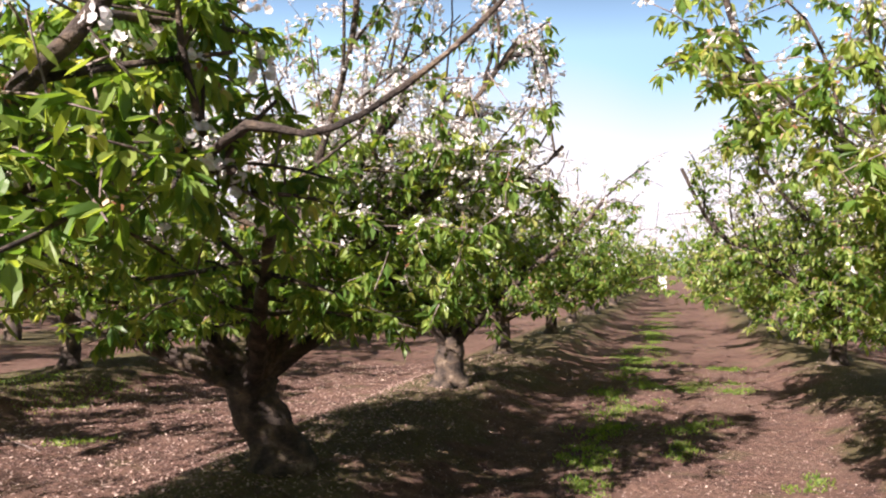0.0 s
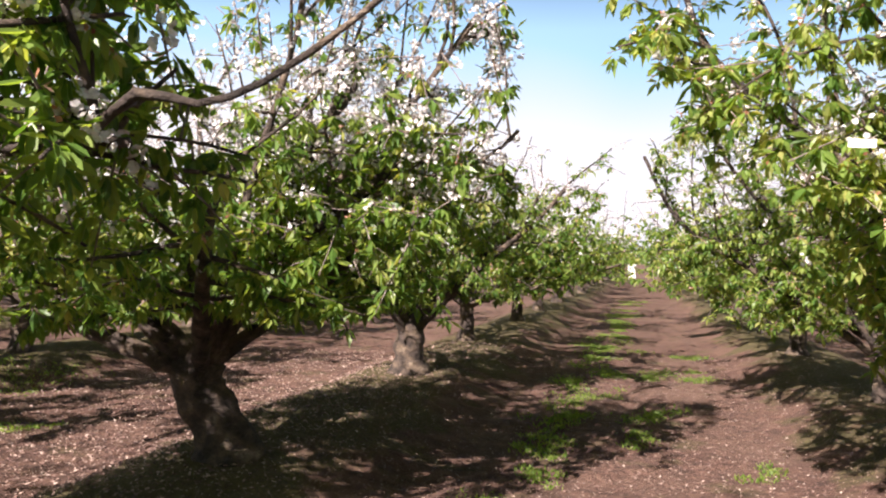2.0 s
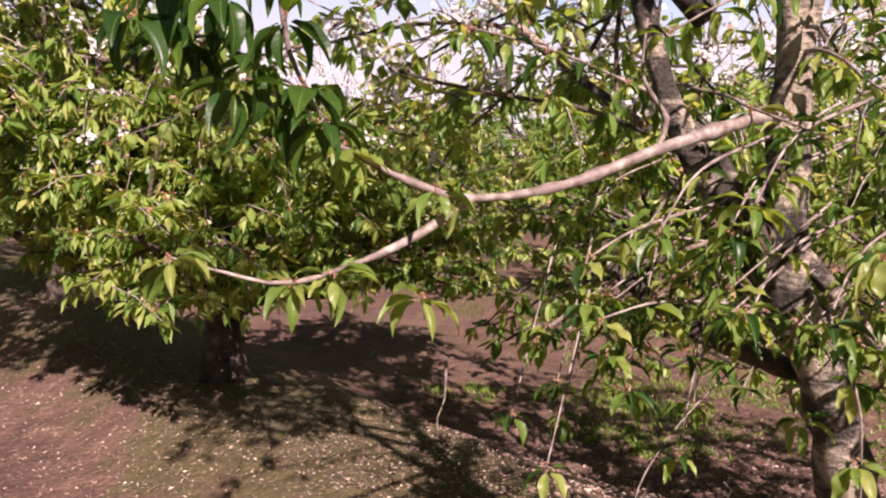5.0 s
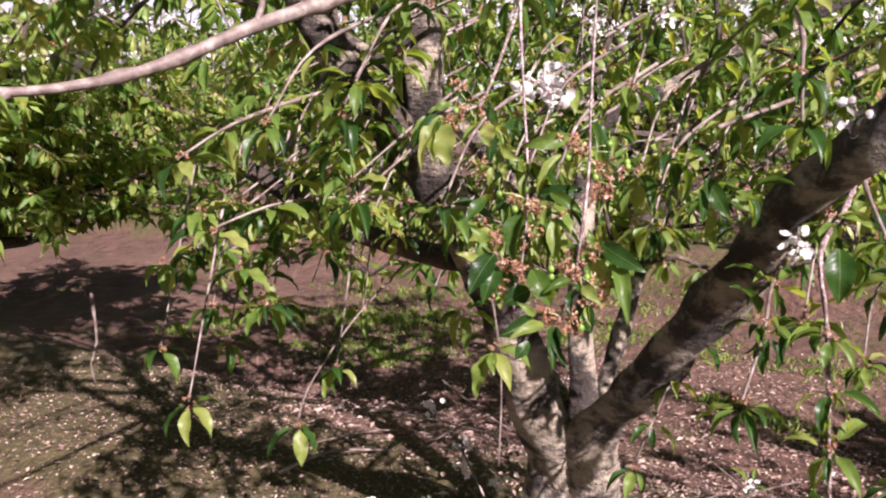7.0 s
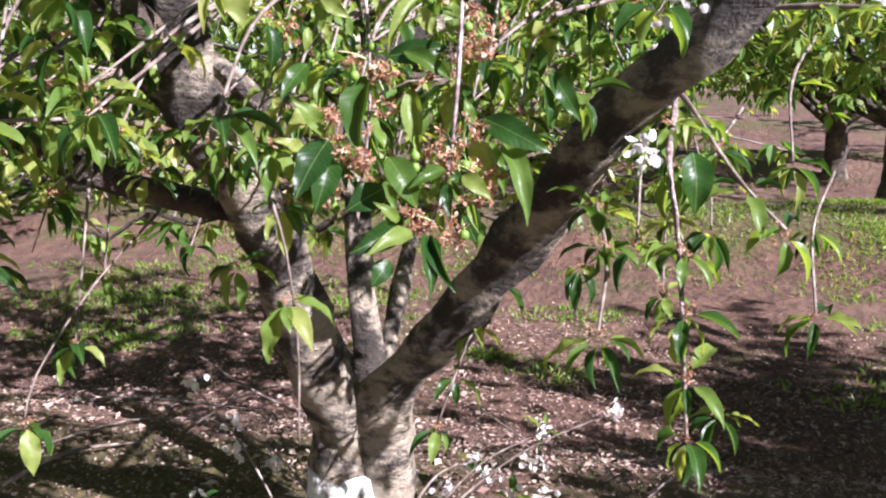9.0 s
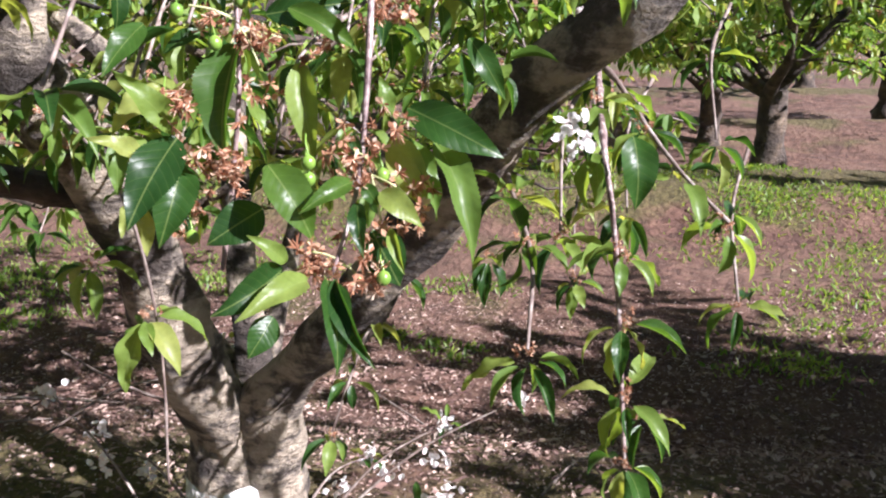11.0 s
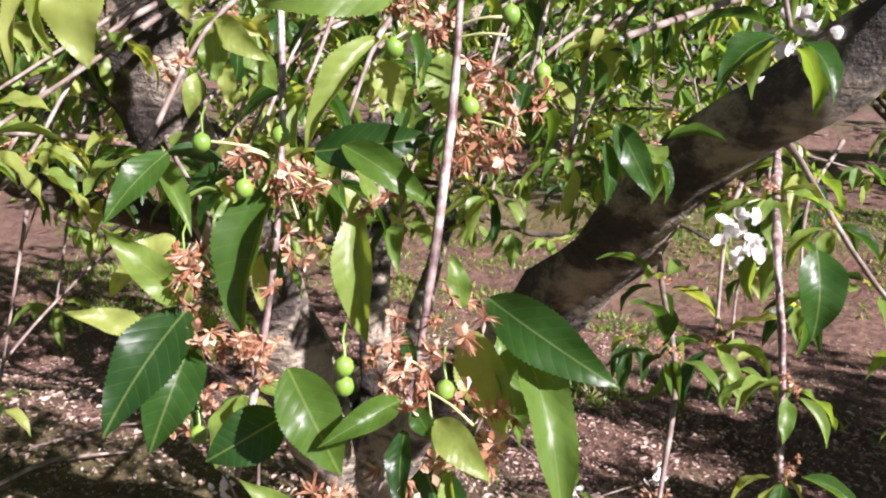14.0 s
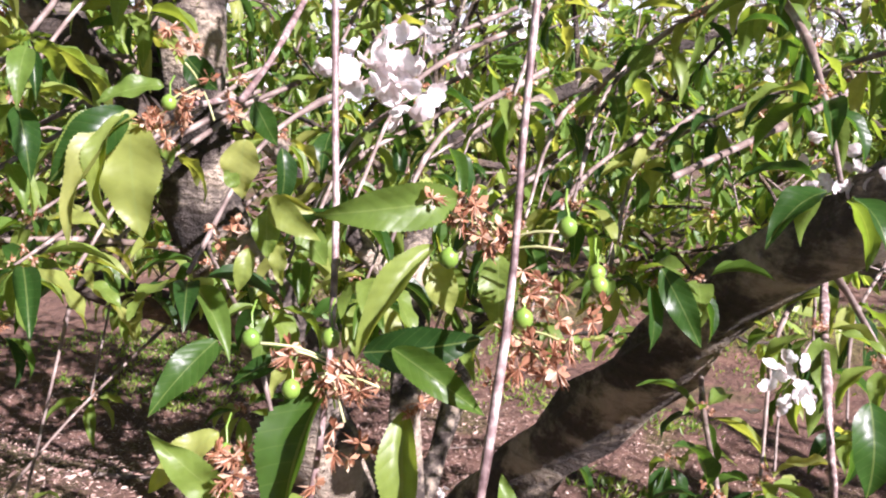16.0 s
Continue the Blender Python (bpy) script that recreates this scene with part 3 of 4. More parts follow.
cherry_tree(12, stand(-2.8, 5.5), [
    [0.045, 22, (-2.98, 5.45, 0.85), (-2.3, 5.3, 1.8), (-1.6, 5.3, 2.5), (-1.1, 5.4, 3.2)], [0.03, 16, (-2.3, 5.35, 1.75), (-1.7, 5.5, 2.1), (-1.1, 5.6, 2.3), (-0.85, 5.6, 2.5)], [0.04, (-3.0, 5.45, 0.85), (-2.4, 4.9, 2.0), (-2.0, 4.7, 3.0), (-1.9, 4.6, 3.7)],
    [0.075, (-2.98, 5.4, 0.78), (-3.45, 5.25, 1.0), (-4.17, 5.25, 1.24), (-4.6, 5.25, 1.5), (-5.1, 5.3, 2.0)], (-60, 45, 2.2), (-105, 34, 1.9), (5, 48, 2.2), (150, 42, 2.1), (-145, 32, 2.2), (110, 50, 2.2), (30, 36, 2.2), (-150, 48, 2.0), (-40, 64, 2.4), (60, 66, 2.4)],
            fork=0.58, girth=0.19, lean=(-0.24, -0.05), second=12, third=7, per=7, leaf=0.102, bloom=0.85, young=0.2, thick=0.34, top=4.4, skirt=1.06, clear=clear_west)
cherry_tree(13, stand(-2.8, 9.8), [[(-2.8, 9.75, 0.7), (-2.0, 9.7, 1.5), (-1.3, 9.7, 2.1), (-0.95, 9.7, 2.5)], (60, 36, 2.2), (-50, 44, 2.0), (-110, 38, 2.0), (0, 45, 2.2), [(-2.8, 9.75, 0.7), (-3.0, 9.3, 1.2), (-3.25, 8.7, 1.8), (-3.4, 8.2, 2.4)], (110, 55, 2.1), (-90, 58, 2.1), (20, 66, 2.3)],
            fork=0.5, girth=0.18, second=13, third=7, per=7, leaf=0.09, bloom=0.75, young=0.25, thick=0.34, top=3.5, skirt=0.95)
# the row on the right
NEAR = stand(2.46, 1.1)
cherry_tree(21, NEAR, [
    [0.076, (2.47, 1.07, 0.45), (2.43, 1.086, 0.62), (2.32, 1.108, 0.845), (2.18, 1.095, 1.099), (2.1, 1.093, 1.216), (2.02, 1.108, 1.331), (1.95, 1.111, 1.432), (1.9, 1.09, 1.75), (1.88, 1.06, 2.2), (1.95, 1.0, 2.9)],
    [0.076, 7, (2.49, 1.03, 0.45), (2.42, 0.991, 0.71), (2.33, 0.801, 0.93), (2.27, 0.696, 1.058), (2.19, 0.576, 1.202), (2.1, 0.482, 1.325), (2.03, 0.396, 1.418), (1.97, 0.314, 1.481), (1.93, 0.2, 1.62), (1.87, -0.05, 1.95)],
    [0.045, (2.04, 1.1, 1.3), (1.97, 1.14, 1.42), (1.9, 1.19, 1.54), (1.83, 1.25, 1.67), (1.76, 1.3, 1.84), (1.7, 1.35, 2.1), (1.65, 1.45, 2.6)],
    [0.03, 16, (2.6, 1.15, 0.7), (3.0, 1.8, 1.1), (3.3, 2.5, 1.4), (3.5, 3.0, 1.6)],
    [0.03, 16, (2.6, 1.1, 0.6), (3.3, 1.2, 1.05), (3.9, 1.3, 1.35), (4.4, 1.4, 1.6)],
    [0.045, 10, (2.52, 1.06, 0.55), (2.75, 1.18, 1.0), (3.2, 1.38, 1.45), (3.7, 1.55, 1.8), (4.2, 1.7, 2.1)],
    [0.03, 8, (3.2, 1.38, 1.45), (3.6, 1.0, 1.7), (4.0, 0.4, 2.0), (4.2, -0.2, 2.3)], [0.032, (2.85, 1.22, 1.1), (2.7, 1.7, 1.6), (2.45, 2.2, 2.0), (2.3, 2.8, 2.5)], [0.028, (2.7, 1.7, 1.6), (3.1, 2.4, 2.2), (3.4, 3.0, 2.8)],
    # overhead limbs out of view, added for the shade they throw
    [0.022, 12, (1.9, 1.09, 1.9), (1.5, 1.0, 2.35), (1.0, 0.9, 2.6), (0.6, 0.8, 2.8)], [0.022, 7, (1.9, 1.3, 2.0), (1.4, 1.5, 2.4), (0.9, 1.5, 2.7)], [0.02, 7, (1.0, 0.9, 2.6), (0.7, 1.3, 2.9), (0.4, 1.5, 3.1)],
    [0.02, (1.95, 0.32, 1.48), (2.3, -0.1, 1.85), (2.7, -0.4, 1.9)], [0.02, (1.9, 1.06, 2.2), (2.2, 1.6, 2.4), (2.5, 2.2, 2.1)]],
    fork=0.3, girth=0.097, second=10, third=6, wash=0.3, clear=clear_right, thick=0.5, bloom=0.9, young=0.5, leaf=0.085, form=LEAF_FINE, per=7, gap=0.1, bark=PEELING, spent=0.3,
    label="near cherry tree forked low, with whitewashed trunk foot")
cherry_tree(22, stand(2.48, 5.4), [
    [0.04, 27, (2.45, 5.35, 0.65), (1.6, 4.9, 1.5), (0.95, 4.6, 2.1), (0.3, 4.7, 2.7), (0.05, 4.8, 3.4)],
    [0.04, 19, (2.42, 5.3, 0.65), (1.6, 4.6, 1.8), (1.2, 4.1, 2.7), (1.1, 3.9, 3.7)],
    [0.055, 1, (2.45, 5.3, 0.65), (1.82, 4.5, 1.31), (1.99, 4.3, 1.58), (2.11, 4.2, 1.75), (2.31, 4.15, 1.9)], [(2.45, 5.3, 0.65), (1.9, 4.6, 1.2), (1.6, 4.2, 1.7), (1.45, 4.0, 2.2)], [(2.5, 5.3, 0.65), (2.6, 4.7, 1.2), (2.65, 4.3, 1.6), (2.7, 4.0, 2.0)],
    (100, 34, 2.3), (70, 34, 2.0), (-95, 28, 2.3), (-125, 26, 2.2), (165, 24, 2.0), (30, 38, 2.3), (-70, 40, 2.2), (-140, 36, 2.2), (160, 36, 2.1), (0, 60, 2.4), (90, 58, 2.6), (180, 62, 2.4)],
            fork=0.45, second=14, third=7, bloom=0.5, young=0.6, top=4.7, thick=0.28, per=8, leaf=0.105, gap=0.088, spent=0.45, skirt=0.66, clear=clear_lop)
cherry_tree(23, stand(2.42, 9.8), [[(2.42, 9.75, 0.65), (1.2, 9.6, 1.5), (0.3, 9.5, 2.1), (-0.1, 9.4, 2.8)], [(2.42, 9.7, 0.65), (1.4, 9.3, 1.9), (0.8, 9.1, 2.6), (0.5, 9.0, 3.1)], (80, 38, 2.5), (100, 26, 2.2), (30, 38, 2.3), (-70, 40, 2.2), (190, 38, 2.2), (130, 45, 2.2), (60, 60, 2.2)], fork=0.5, second=14, third=7, per=8, young=0.5, bloom=0.55, thick=0.34, leaf=0.09, top=3.6, clear=clear_east)
# unseen neighbours behind the walker, added to shade the ground in view; one kept low
for seed, x, y, tall in ((24, 2.55, -3.4, 0.72), (14, -2.75, -3.4, 1.0)):
    cherry_tree(seed, stand(x, y), [(a, c, l * tall) for a, c, l in ROUND + [(130, 60, 2.2), (270, 62, 2.2), (-5, 30, 2.4), (-58, 46, 2.6)]], second=14 if tall == 1 else 10, third=7, leaf=0.13, per=8, gap=0.11, form=LEAF_COARSE, fine=False, bloom=0.3, fork=0.5, thick=0.36)
distant = [cherry_tree(31 + v, (0, 0, 0), [(a + 25 * v, c, l) for a, c, l in ROUND], second=12, third=6, leaf=0.125, per=7, gap=0.15, thick=0.36, form=LEAF_COARSE, fine=False, bloom=b, fork=0.5, skirt=0.75, girth=0.1)
           for v, b in ((0, 1.2), (1, 0.9), (2, 1.1))]
remote = [cherry_tree(41 + v, (0, 0, 0), [(a + 35 * v, c, l) for a, c, l in ROUND], second=6, third=3, leaf=0.22, per=4, gap=0.2, form=LEAF_COARSE, fine=False, bloom=0.4, fork=0.5)
          for v in (0, 1)]
def beside_track(x):
    return abs(x) < 4


rng = np.random.default_rng(5)
spots = []
for k in range(-3, 5):
    for m in range(-2, 17):
        y = (1.0 if k != 2 else -1.35) + 4.4 * m + 0.25 * rng.standard_normal()
        x = row_x(k, y) + 0.12 * rng.standard_normal()
        beside = k in (0, 1)
        if (beside and (y > 75 or -1 <= m <= 2)) or (not beside and (y > 27 or y < (-1 if k < 0 else -6))):
            continue
        if k == 2 and -3 < y < 1:
            continue
        spots.append((x, y, y > 24 or k in (-3, 4)))
spots += [(8.55, -1.20, False), (11.6, -1.1, False)]
used = [0, 0]
for x, y, off in spots:
    kinds = remote if off else distant
    m = pose(*stand(x, y), 0, 0, rng.uniform(0, 360)) @ Matrix.Diagonal((1.12, 1.12, rng.uniform(0.9, 1.02) if beside_track(x) else rng.uniform(1.05, 1.2), 1))
    if used[off] < len(kinds):
        kinds[used[off]].matrix_basis = m
    else:
        copy_thing(kinds[used[off] % len(kinds)], m)
    used[off] += 1


# ---- a pale shed at the far end of the track ----
def shed(at, size):
    ob = tagged(new("shed"), "small white shed at the end of the track", "shed")
    ob.location = at
    w, d, h = size
    sh = Shape()
    sh.add([(-w, -d, -0.2), (w, -d, -0.2), (w, d, -0.2), (-w, d, -0.2), (-w, -d, h), (w, -d, h), (w, d, h), (-w, d, h)],
           [(0, 1, 5, 4), (1, 2, 6, 5), (2, 3, 7, 6), (3, 0, 4, 7)])
    part("wall", sh, WASH, ob, smooth=False)
    top = Shape()
    e = 0.15
    top.add([(-w - e, -d - e, h), (w + e, -d - e, h), (w + e, d + e, h), (-w - e, d + e, h), (-w - e, 0, h + 0.6), (w + e, 0, h + 0.6)],
            [(0, 1, 5, 4), (2, 3, 4, 5), (0, 3, 2, 1)], [(0, 4, 3), (1, 2, 5)])
    part("roof", top, WASH, ob, smooth=False)


shed((-1.9, 82.0, 0.0), (0.35, 0.6, 2.0))


# ---- what lies on the ground ----
def strew(name, label, count, box, size, mat, seed, form=None, lift=0.35, density=None):
    """Many small flakes on the soil: fallen leaves, bark bits, petals."""
    r = np.random.default_rng(seed)
    x, y = r.uniform(box[0], box[1], count), box[2] + (box[3] - box[2]) * r.random(count) ** 1.4
    edge = np.minimum(np.minimum(x - box[0], box[1] - x), np.minimum(y - box[2], box[3] - y)) / 0.8
    keep = r.random(count) < (edge if density is None else edge * density(x, y))
    x, y = x[keep], y[keep]
    z = ground_z(x, y) + 0.007 + 0.005 * r.random(len(x))
    a = r.uniform(0, 2 * np.pi, len(x))
    way = np.stack([np.cos(a), np.sin(a), lift * r.standard_normal(len(x))], -1)
    up = np.stack([0.5 * r.standard_normal(len(x)), 0.5 * r.standard_normal(len(x)), np.ones(len(x))], -1)
    ln = size * r.uniform(0.4, 1.3, len(x))
    sh = Shape()
    scatter_blades(sh, form or LEAF_COARSE, np.stack([x, y, z], -1), way, up, ln, ln * r.uniform(0.09, 0.3, len(x)))
    return tagged(part(name, sh, mat, smooth=False), label, "leaf litter", kind="stuff")


strew("leaf_litter", "dry brown leaves and bark bits on the soil", 85000, (1.9, 5.8, -1.8, 4.6), 0.016, LITTER, 61)
strew("leaf_litter", "pale curled dry leaves lying under the near tree", 9000, (2.3, 5.2, -1.0, 3.4), 0.036, LITTER, 69, lift=0.2)
strew("leaf_litter", "dry brown leaves and bark bits on the track", 40000, (-2.9, 2.9, 2.2, 15.5), 0.022, LITTER, 62)
strew("leaf_litter", "small crumbs of bark and dry leaf trodden into the track", 12000, (-1.6, 3.0, 1.9, 8.0), 0.017, LITTER, 68)
strew("leaf_litter", "dry brown leaves under the trees", 50000, (-8.0, -1.9, 2.6, 14.0), 0.034, LITTER, 63)
# petals, thickened round the trunk foot to brighten a sunlit patch as well
strew("fallen_petals", "white petals fallen on the soil", 11000, (1.9, 5.4, -1.6, 3.6), 0.0062, PETAL, 64, PETAL_FORM, density=lambda x, y: np.exp(-((x - 2.9) ** 2 + (y - 1.1) ** 2) / 0.9))


def grass_clumps(spots, seed):
    r = np.random.default_rng(seed)
    sh = Shape()
    for x, y, reach, many in spots:
        n = int(many * 0.55)
        lump = r.standard_normal((7, 2))[r.integers(0, 7, n)]
        px = x + reach * (0.8 * lump[:, 0] + 0.35 * r.standard_normal(n))
        py = y + 1.6 * reach * (0.8 * lump[:, 1] + 0.35 * r.standard_normal(n))
        base = np.stack([px, py, ground_z(px, py)], -1)
        way = np.stack([0.7 * r.standard_normal(n), 0.7 * r.standard_normal(n), r.uniform(0.3, 1.2, n)], -1)
        ln = r.uniform(0.02, 0.06, n)
        scatter_blades(sh, LEAF_COARSE, base, way, r.standard_normal((n, 3)), ln, ln * 0.16)
    return tagged(part("grass", sh, GRASS, smooth=False), "low bright green grass and weeds", "grass", kind="stuff")


r = np.random.default_rng(66)
patches = [(-0.8, 6.6, 0.12, 500), (-0.8, 7.6, 0.16, 900), (-0.8, 8.9, 0.13, 500), (-0.17, 8.1, 0.14, 600), (0.05, 9.5, 0.22, 900), (0.1, 12.7, 0.25, 900),
           (0.72, 12.7, 0.2, 800), (0.7, 15.2, 0.25, 900), (-0.83, 12.1, 0.3, 1500), (-0.8, 16.1, 0.4, 1600), (0.88, 6.1, 0.12, 350), (0.89, 7.2, 0.12, 350),
           (4.44, 3.3, 0.12, 500), (4.4, 3.7, 0.12, 400), (5.3, 2.4, 0.15, 400), (5.5, 1.3, 0.2, 700), (4.65, 1.3, 0.08, 300), (4.46, 0.97, 0.08, 250), (8.5, -0.95, 0.35, 1500),
           (7.7, 0.1, 0.3, 900), (7.3, -1.0, 0.3, 1200), (9.1, -0.7, 0.3, 1100), (4.3, 4.95, 0.14, 700), (-7.4, 8.4, 0.5, 1600), (-5.7, 6.7, 0.12, 400), (4.5, -0.6, 0.1, 350)]
patches += [(x, y, 0.3, 700) for x, y in zip(r.uniform(4.6, 8.6, 26), r.uniform(-2.5, 5.0, 26))]
patches += [(-0.85 + 0.15 * r.standard_normal(), y, 0.16, 350) for y in r.uniform(5.5, 24, 30)] + [(-0.9, y, 0.35, 700) for y in r.uniform(18, 36, 8)]
grass_clumps(patches, 67)


def fallen_branch(points, radius, label):
    sh = Shape()
    r = np.random.default_rng(int(abs(points[0][0]) * 100))
    pts = smooth_path([(x, y, float(ground_z(np.array(x), np.array(y))) + radius + up) for x, y, up in points], 0.06)
    tube(sh, pts, np.linspace(radius, radius * 0.45, len(pts)), 6, 0.08, r)
    return tagged(part("fallen_branch", sh, TWIG), label, "branch")


fallen_branch([(3.12, 2.58, 0.01), (3.35, 2.35, 0.03), (3.6, 2.1, 0.0)], 0.009, "pale dry stick lying on the litter")
fallen_branch([(2.46, 2.22, 0.02), (2.65, 2.15, 0.05), (2.88, 2.06, 0.0)], 0.008, "bent dry twig lying on the bank")
fallen_branch([(3.5, 1.75, 0.0), (3.3, 1.9, 0.12), (3.15, 2.0, 0.25)], 0.006, "thin dry twig propped on the litter")
for n, (x, y, dx, dy, up) in enumerate([(2.75, 2.35, 0.5, -0.35, 0.0), (3.0, 2.0, 0.25, -0.5, 0.12), (3.3, 2.6, 0.5, 0.1, 0.0), (2.85, 0.45, 0.4, -0.25, 0.0), (3.6, 0.9, 0.3, 0.35, 0.05), (4.2, 2.0, 0.45, -0.3, 0.0)]):
    fallen_branch([(x, y, 0.0), (x + 0.5 * dx, y + 0.5 * dy + 0.03, 0.02 + up), (x + dx, y + dy, up * 1.6)], 0.0045, "thin pale dry twig lying on the litter")
fallen_branch([(-6.3, 6.4, 0.0), (-5.9, 6.3, 0.03), (-5.6, 6.25, 0.0)], 0.008, "pale dry stick lying on the soil")


# ---- shoots of the near tree that hang before the walker, with each leaf by itself ----
def leaf_mesh(fold, curl, wave, mat, teeth=56, notch=0.07):
    """A toothed cherry leaf of length 1 along y, folded along its rib."""
    sh = Shape()
    t = np.linspace(0, 1, teeth)
    half = 0.73 * t**0.72 * (1 - t) ** 1.1 + 0.003
    tooth = 1 + notch * (np.arange(teeth) % 2)
    rows = []
    for a in (-1, -0.55, 0, 0.55, 1):
        w = a * half * (tooth if abs(a) == 1 else 1)
        x = w * math.cos(radians(fold))
        z = np.abs(w) * math.sin(radians(fold)) + curl * (t - t * t) * 1.5 + wave * np.sin(t * 14 + 2 * a) * np.abs(a) * 0.02
        rows.append(np.stack([x, t, z - curl * t**3 * 0.45], -1))
    pts = np.stack(rows, 1)
    i, k = np.meshgrid(np.arange(teeth - 1), np.arange(4), indexing="ij")
    sh.add(pts.reshape(-1, 3), np.stack([i * 5 + k, i * 5 + k + 1, (i + 1) * 5 + k + 1, (i + 1) * 5 + k], -1).reshape(-1, 4))
    me = sh.mesh("leaf")
    me.materials.append(mat)
    return me


FORMS = [(14, 0.2, 0.9, LEAF_OWN), (28, 0.3, 1.1, LEAF_OWN), (50, 0.18, 0.7, LEAF_OWN), (18, 0.16, 2.2, LEAF_LIME), (24, 0.32, 1.2, LEAF_LIME), (42, 0.22, 0.8, LEAF_LIME)]
LEAVES = [leaf_mesh(*f) for f in FORMS] + [leaf_mesh(*f, 13, 0.0) for f in FORMS]
TO_WALK = Vector((-0.9, -0.38, 0.2)).normalized()


def leaf(parent, base, tip, width, turn=0.0, form=0, facing=TO_WALK):
    base, tip = Vector(base), Vector(tip)
    y = tip - base
    size = y.length
    y.normalize()
    z = (facing - y * facing.dot(y)).normalized()
    z = Matrix.Rotation(radians(turn * 0.6), 3, y) @ z
    x = y.cross(z)
    ob = part("leaf", LEAVES[form], None, parent)
    m = Matrix((x, y, z)).transposed().to_4x4()
    ob.matrix_basis = Matrix.Translation(base) @ m @ Matrix.Diagonal((width / 0.42, size, size, 1))
    return ob


def husk_tuft(parent, at, seed, size=0.0062):
    """The dried calyces and threads left by fallen flowers: turned-back lobes and a brush of fine stamens each."""
    r = np.random.default_rng(seed)
    sh = Shape()
    for _ in range(6):
        c = np.array(at) + 0.005 * r.standard_normal(3)
        axis_ = r.standard_normal(3) + np.array((0, 0, -0.7))
        axis_ /= np.linalg.norm(axis_)
        lobes = -0.35 * axis_ + 0.8 * r.standard_normal((9, 3))
        ln = size * r.uniform(0.4, 0.9, 9)
        scatter_blades(sh, PETAL_FORM, np.repeat(c[None], 9, 0), lobes, r.standard_normal((9, 3)), ln, ln * 0.27)
        threads = axis_ + 0.3 * r.standard_normal((12, 3))
        ln = size * r.uniform(0.7, 1.3, 12)
        scatter_blades(sh, LEAF_COARSE, np.repeat(c[None], 12, 0), threads, r.standard_normal((12, 3)), ln, ln * 0.045)
    return part("withered_flower", sh, WITHERED, parent, "dried orange-brown flower remains", smooth=False)


def pedicel(parent, base, end):
    """A pale green flower stalk, slightly bowed, thicker at its end."""
    base, end = np.array(base), np.array(end)
    sh = Shape()
    mid = 0.5 * (base + end) + (0, 0, 0.06 * np.linalg.norm(end - base))
    tube(sh, smooth_path([base, mid, end], 0.004), np.linspace(0.0004, 0.0006, len(smooth_path([base, mid, end], 0.004))), 5)
    part("flower_stalk", sh, STALK, parent, "pale green flower stalk")


def fruit(parent, at, radius=0.0034):
    """A small unripe cherry on its stalk."""
    sh = Shape()
    t = np.linspace(-1, 1, 7)
    c = np.array(at)
    tube(sh, np.array([c + (0, 0, radius * 1.1 * v) for v in t]), radius * np.sqrt(1.02 - t**2), 9)
    ob = part("cherry", sh, GREEN_FRUIT, parent, "small unripe green cherry")
    st = Shape()
    tube(st, [c + (0.001, 0, radius), c + (0.003, 0.002, radius + 0.005), c + (0.007, 0.003, radius + 0.009)], [0.0005] * 3, 4)
    part("stalk", st, GREEN_FRUIT, ob)
    return ob


def flower_cluster(parent, at, seed, count=10, size=0.011, reach=0.018):
    r = np.random.default_rng(seed)
    for _ in range(count):
        sh = Shape()
        blossoms(r, sh, np.array([at]) + reach * r.standard_normal((1, 3)), 1, size, PETAL_ROUND, loose=0.0)
        part("flower", sh, PETAL, parent, "white cherry blossom", smooth=False)


GREEN_FRUIT = material("unripe_cherry", lambda n, out: n.surface(out, n.ramp(n.noise(n.place(), 60), [(0.3, (0.11, 0.21, 0.03)), (0.7, (0.2, 0.31, 0.05))]), 0.32))
STALK = material("flower_stalk", lambda n, out: n.surface(out, n.ramp(n.noise(n.place(), 90), [(0.3, (0.3, 0.34, 0.12)), (0.7, (0.46, 0.46, 0.24))]), 0.5))
shoots = tagged(new("cherry_branch"), "leafy outer branches and hanging shoots of a cherry tree", "branch")


def shoot(points, r0, r1, mat=None, label=""):
    sh = Shape()
    pts = smooth_path(points, 0.03)
    rg = np.random.default_rng(len(points) + int(abs(points[0][0]) * 1000))
    swell = 1 + 0.35 * (rg.random(len(pts)) < 0.2)
    tube(sh, pts, np.linspace(r0, r1, len(pts)) * swell, 8, 0.05, rg)
    return part("shoot", sh, mat or TWIG, shoots, label)


def rosette(parent, at, seed, count=7, size=0.075, droop=0.6, husk=True, first=7, last=12):
    """A spur cluster: drooping leaves round one bud."""
    r = np.random.default_rng(seed)
    at = np.array(at)
    turn0 = r.uniform(0, 360)
    for n in range(count):
        a = radians(turn0 + 360 * n / count + r.uniform(-20, 20))
        tilt = -droop + 0.45 * r.standard_normal()
        way = np.array((math.cos(a) * math.cos(tilt), math.sin(a) * math.cos(tilt), math.sin(tilt)))
        ln = size * r.uniform(0.6, 1.1)
        up = Vector((math.cos(a) * -math.sin(tilt), math.sin(a) * -math.sin(tilt), math.cos(tilt)))
        leaf(parent, at + way * 0.015, at + way * (0.015 + ln), ln * r.uniform(0.33, 0.43), r.uniform(-30, 30), int(r.integers(first, last)), up)
    if husk:
        husk_tuft(parent, at, seed + 1)


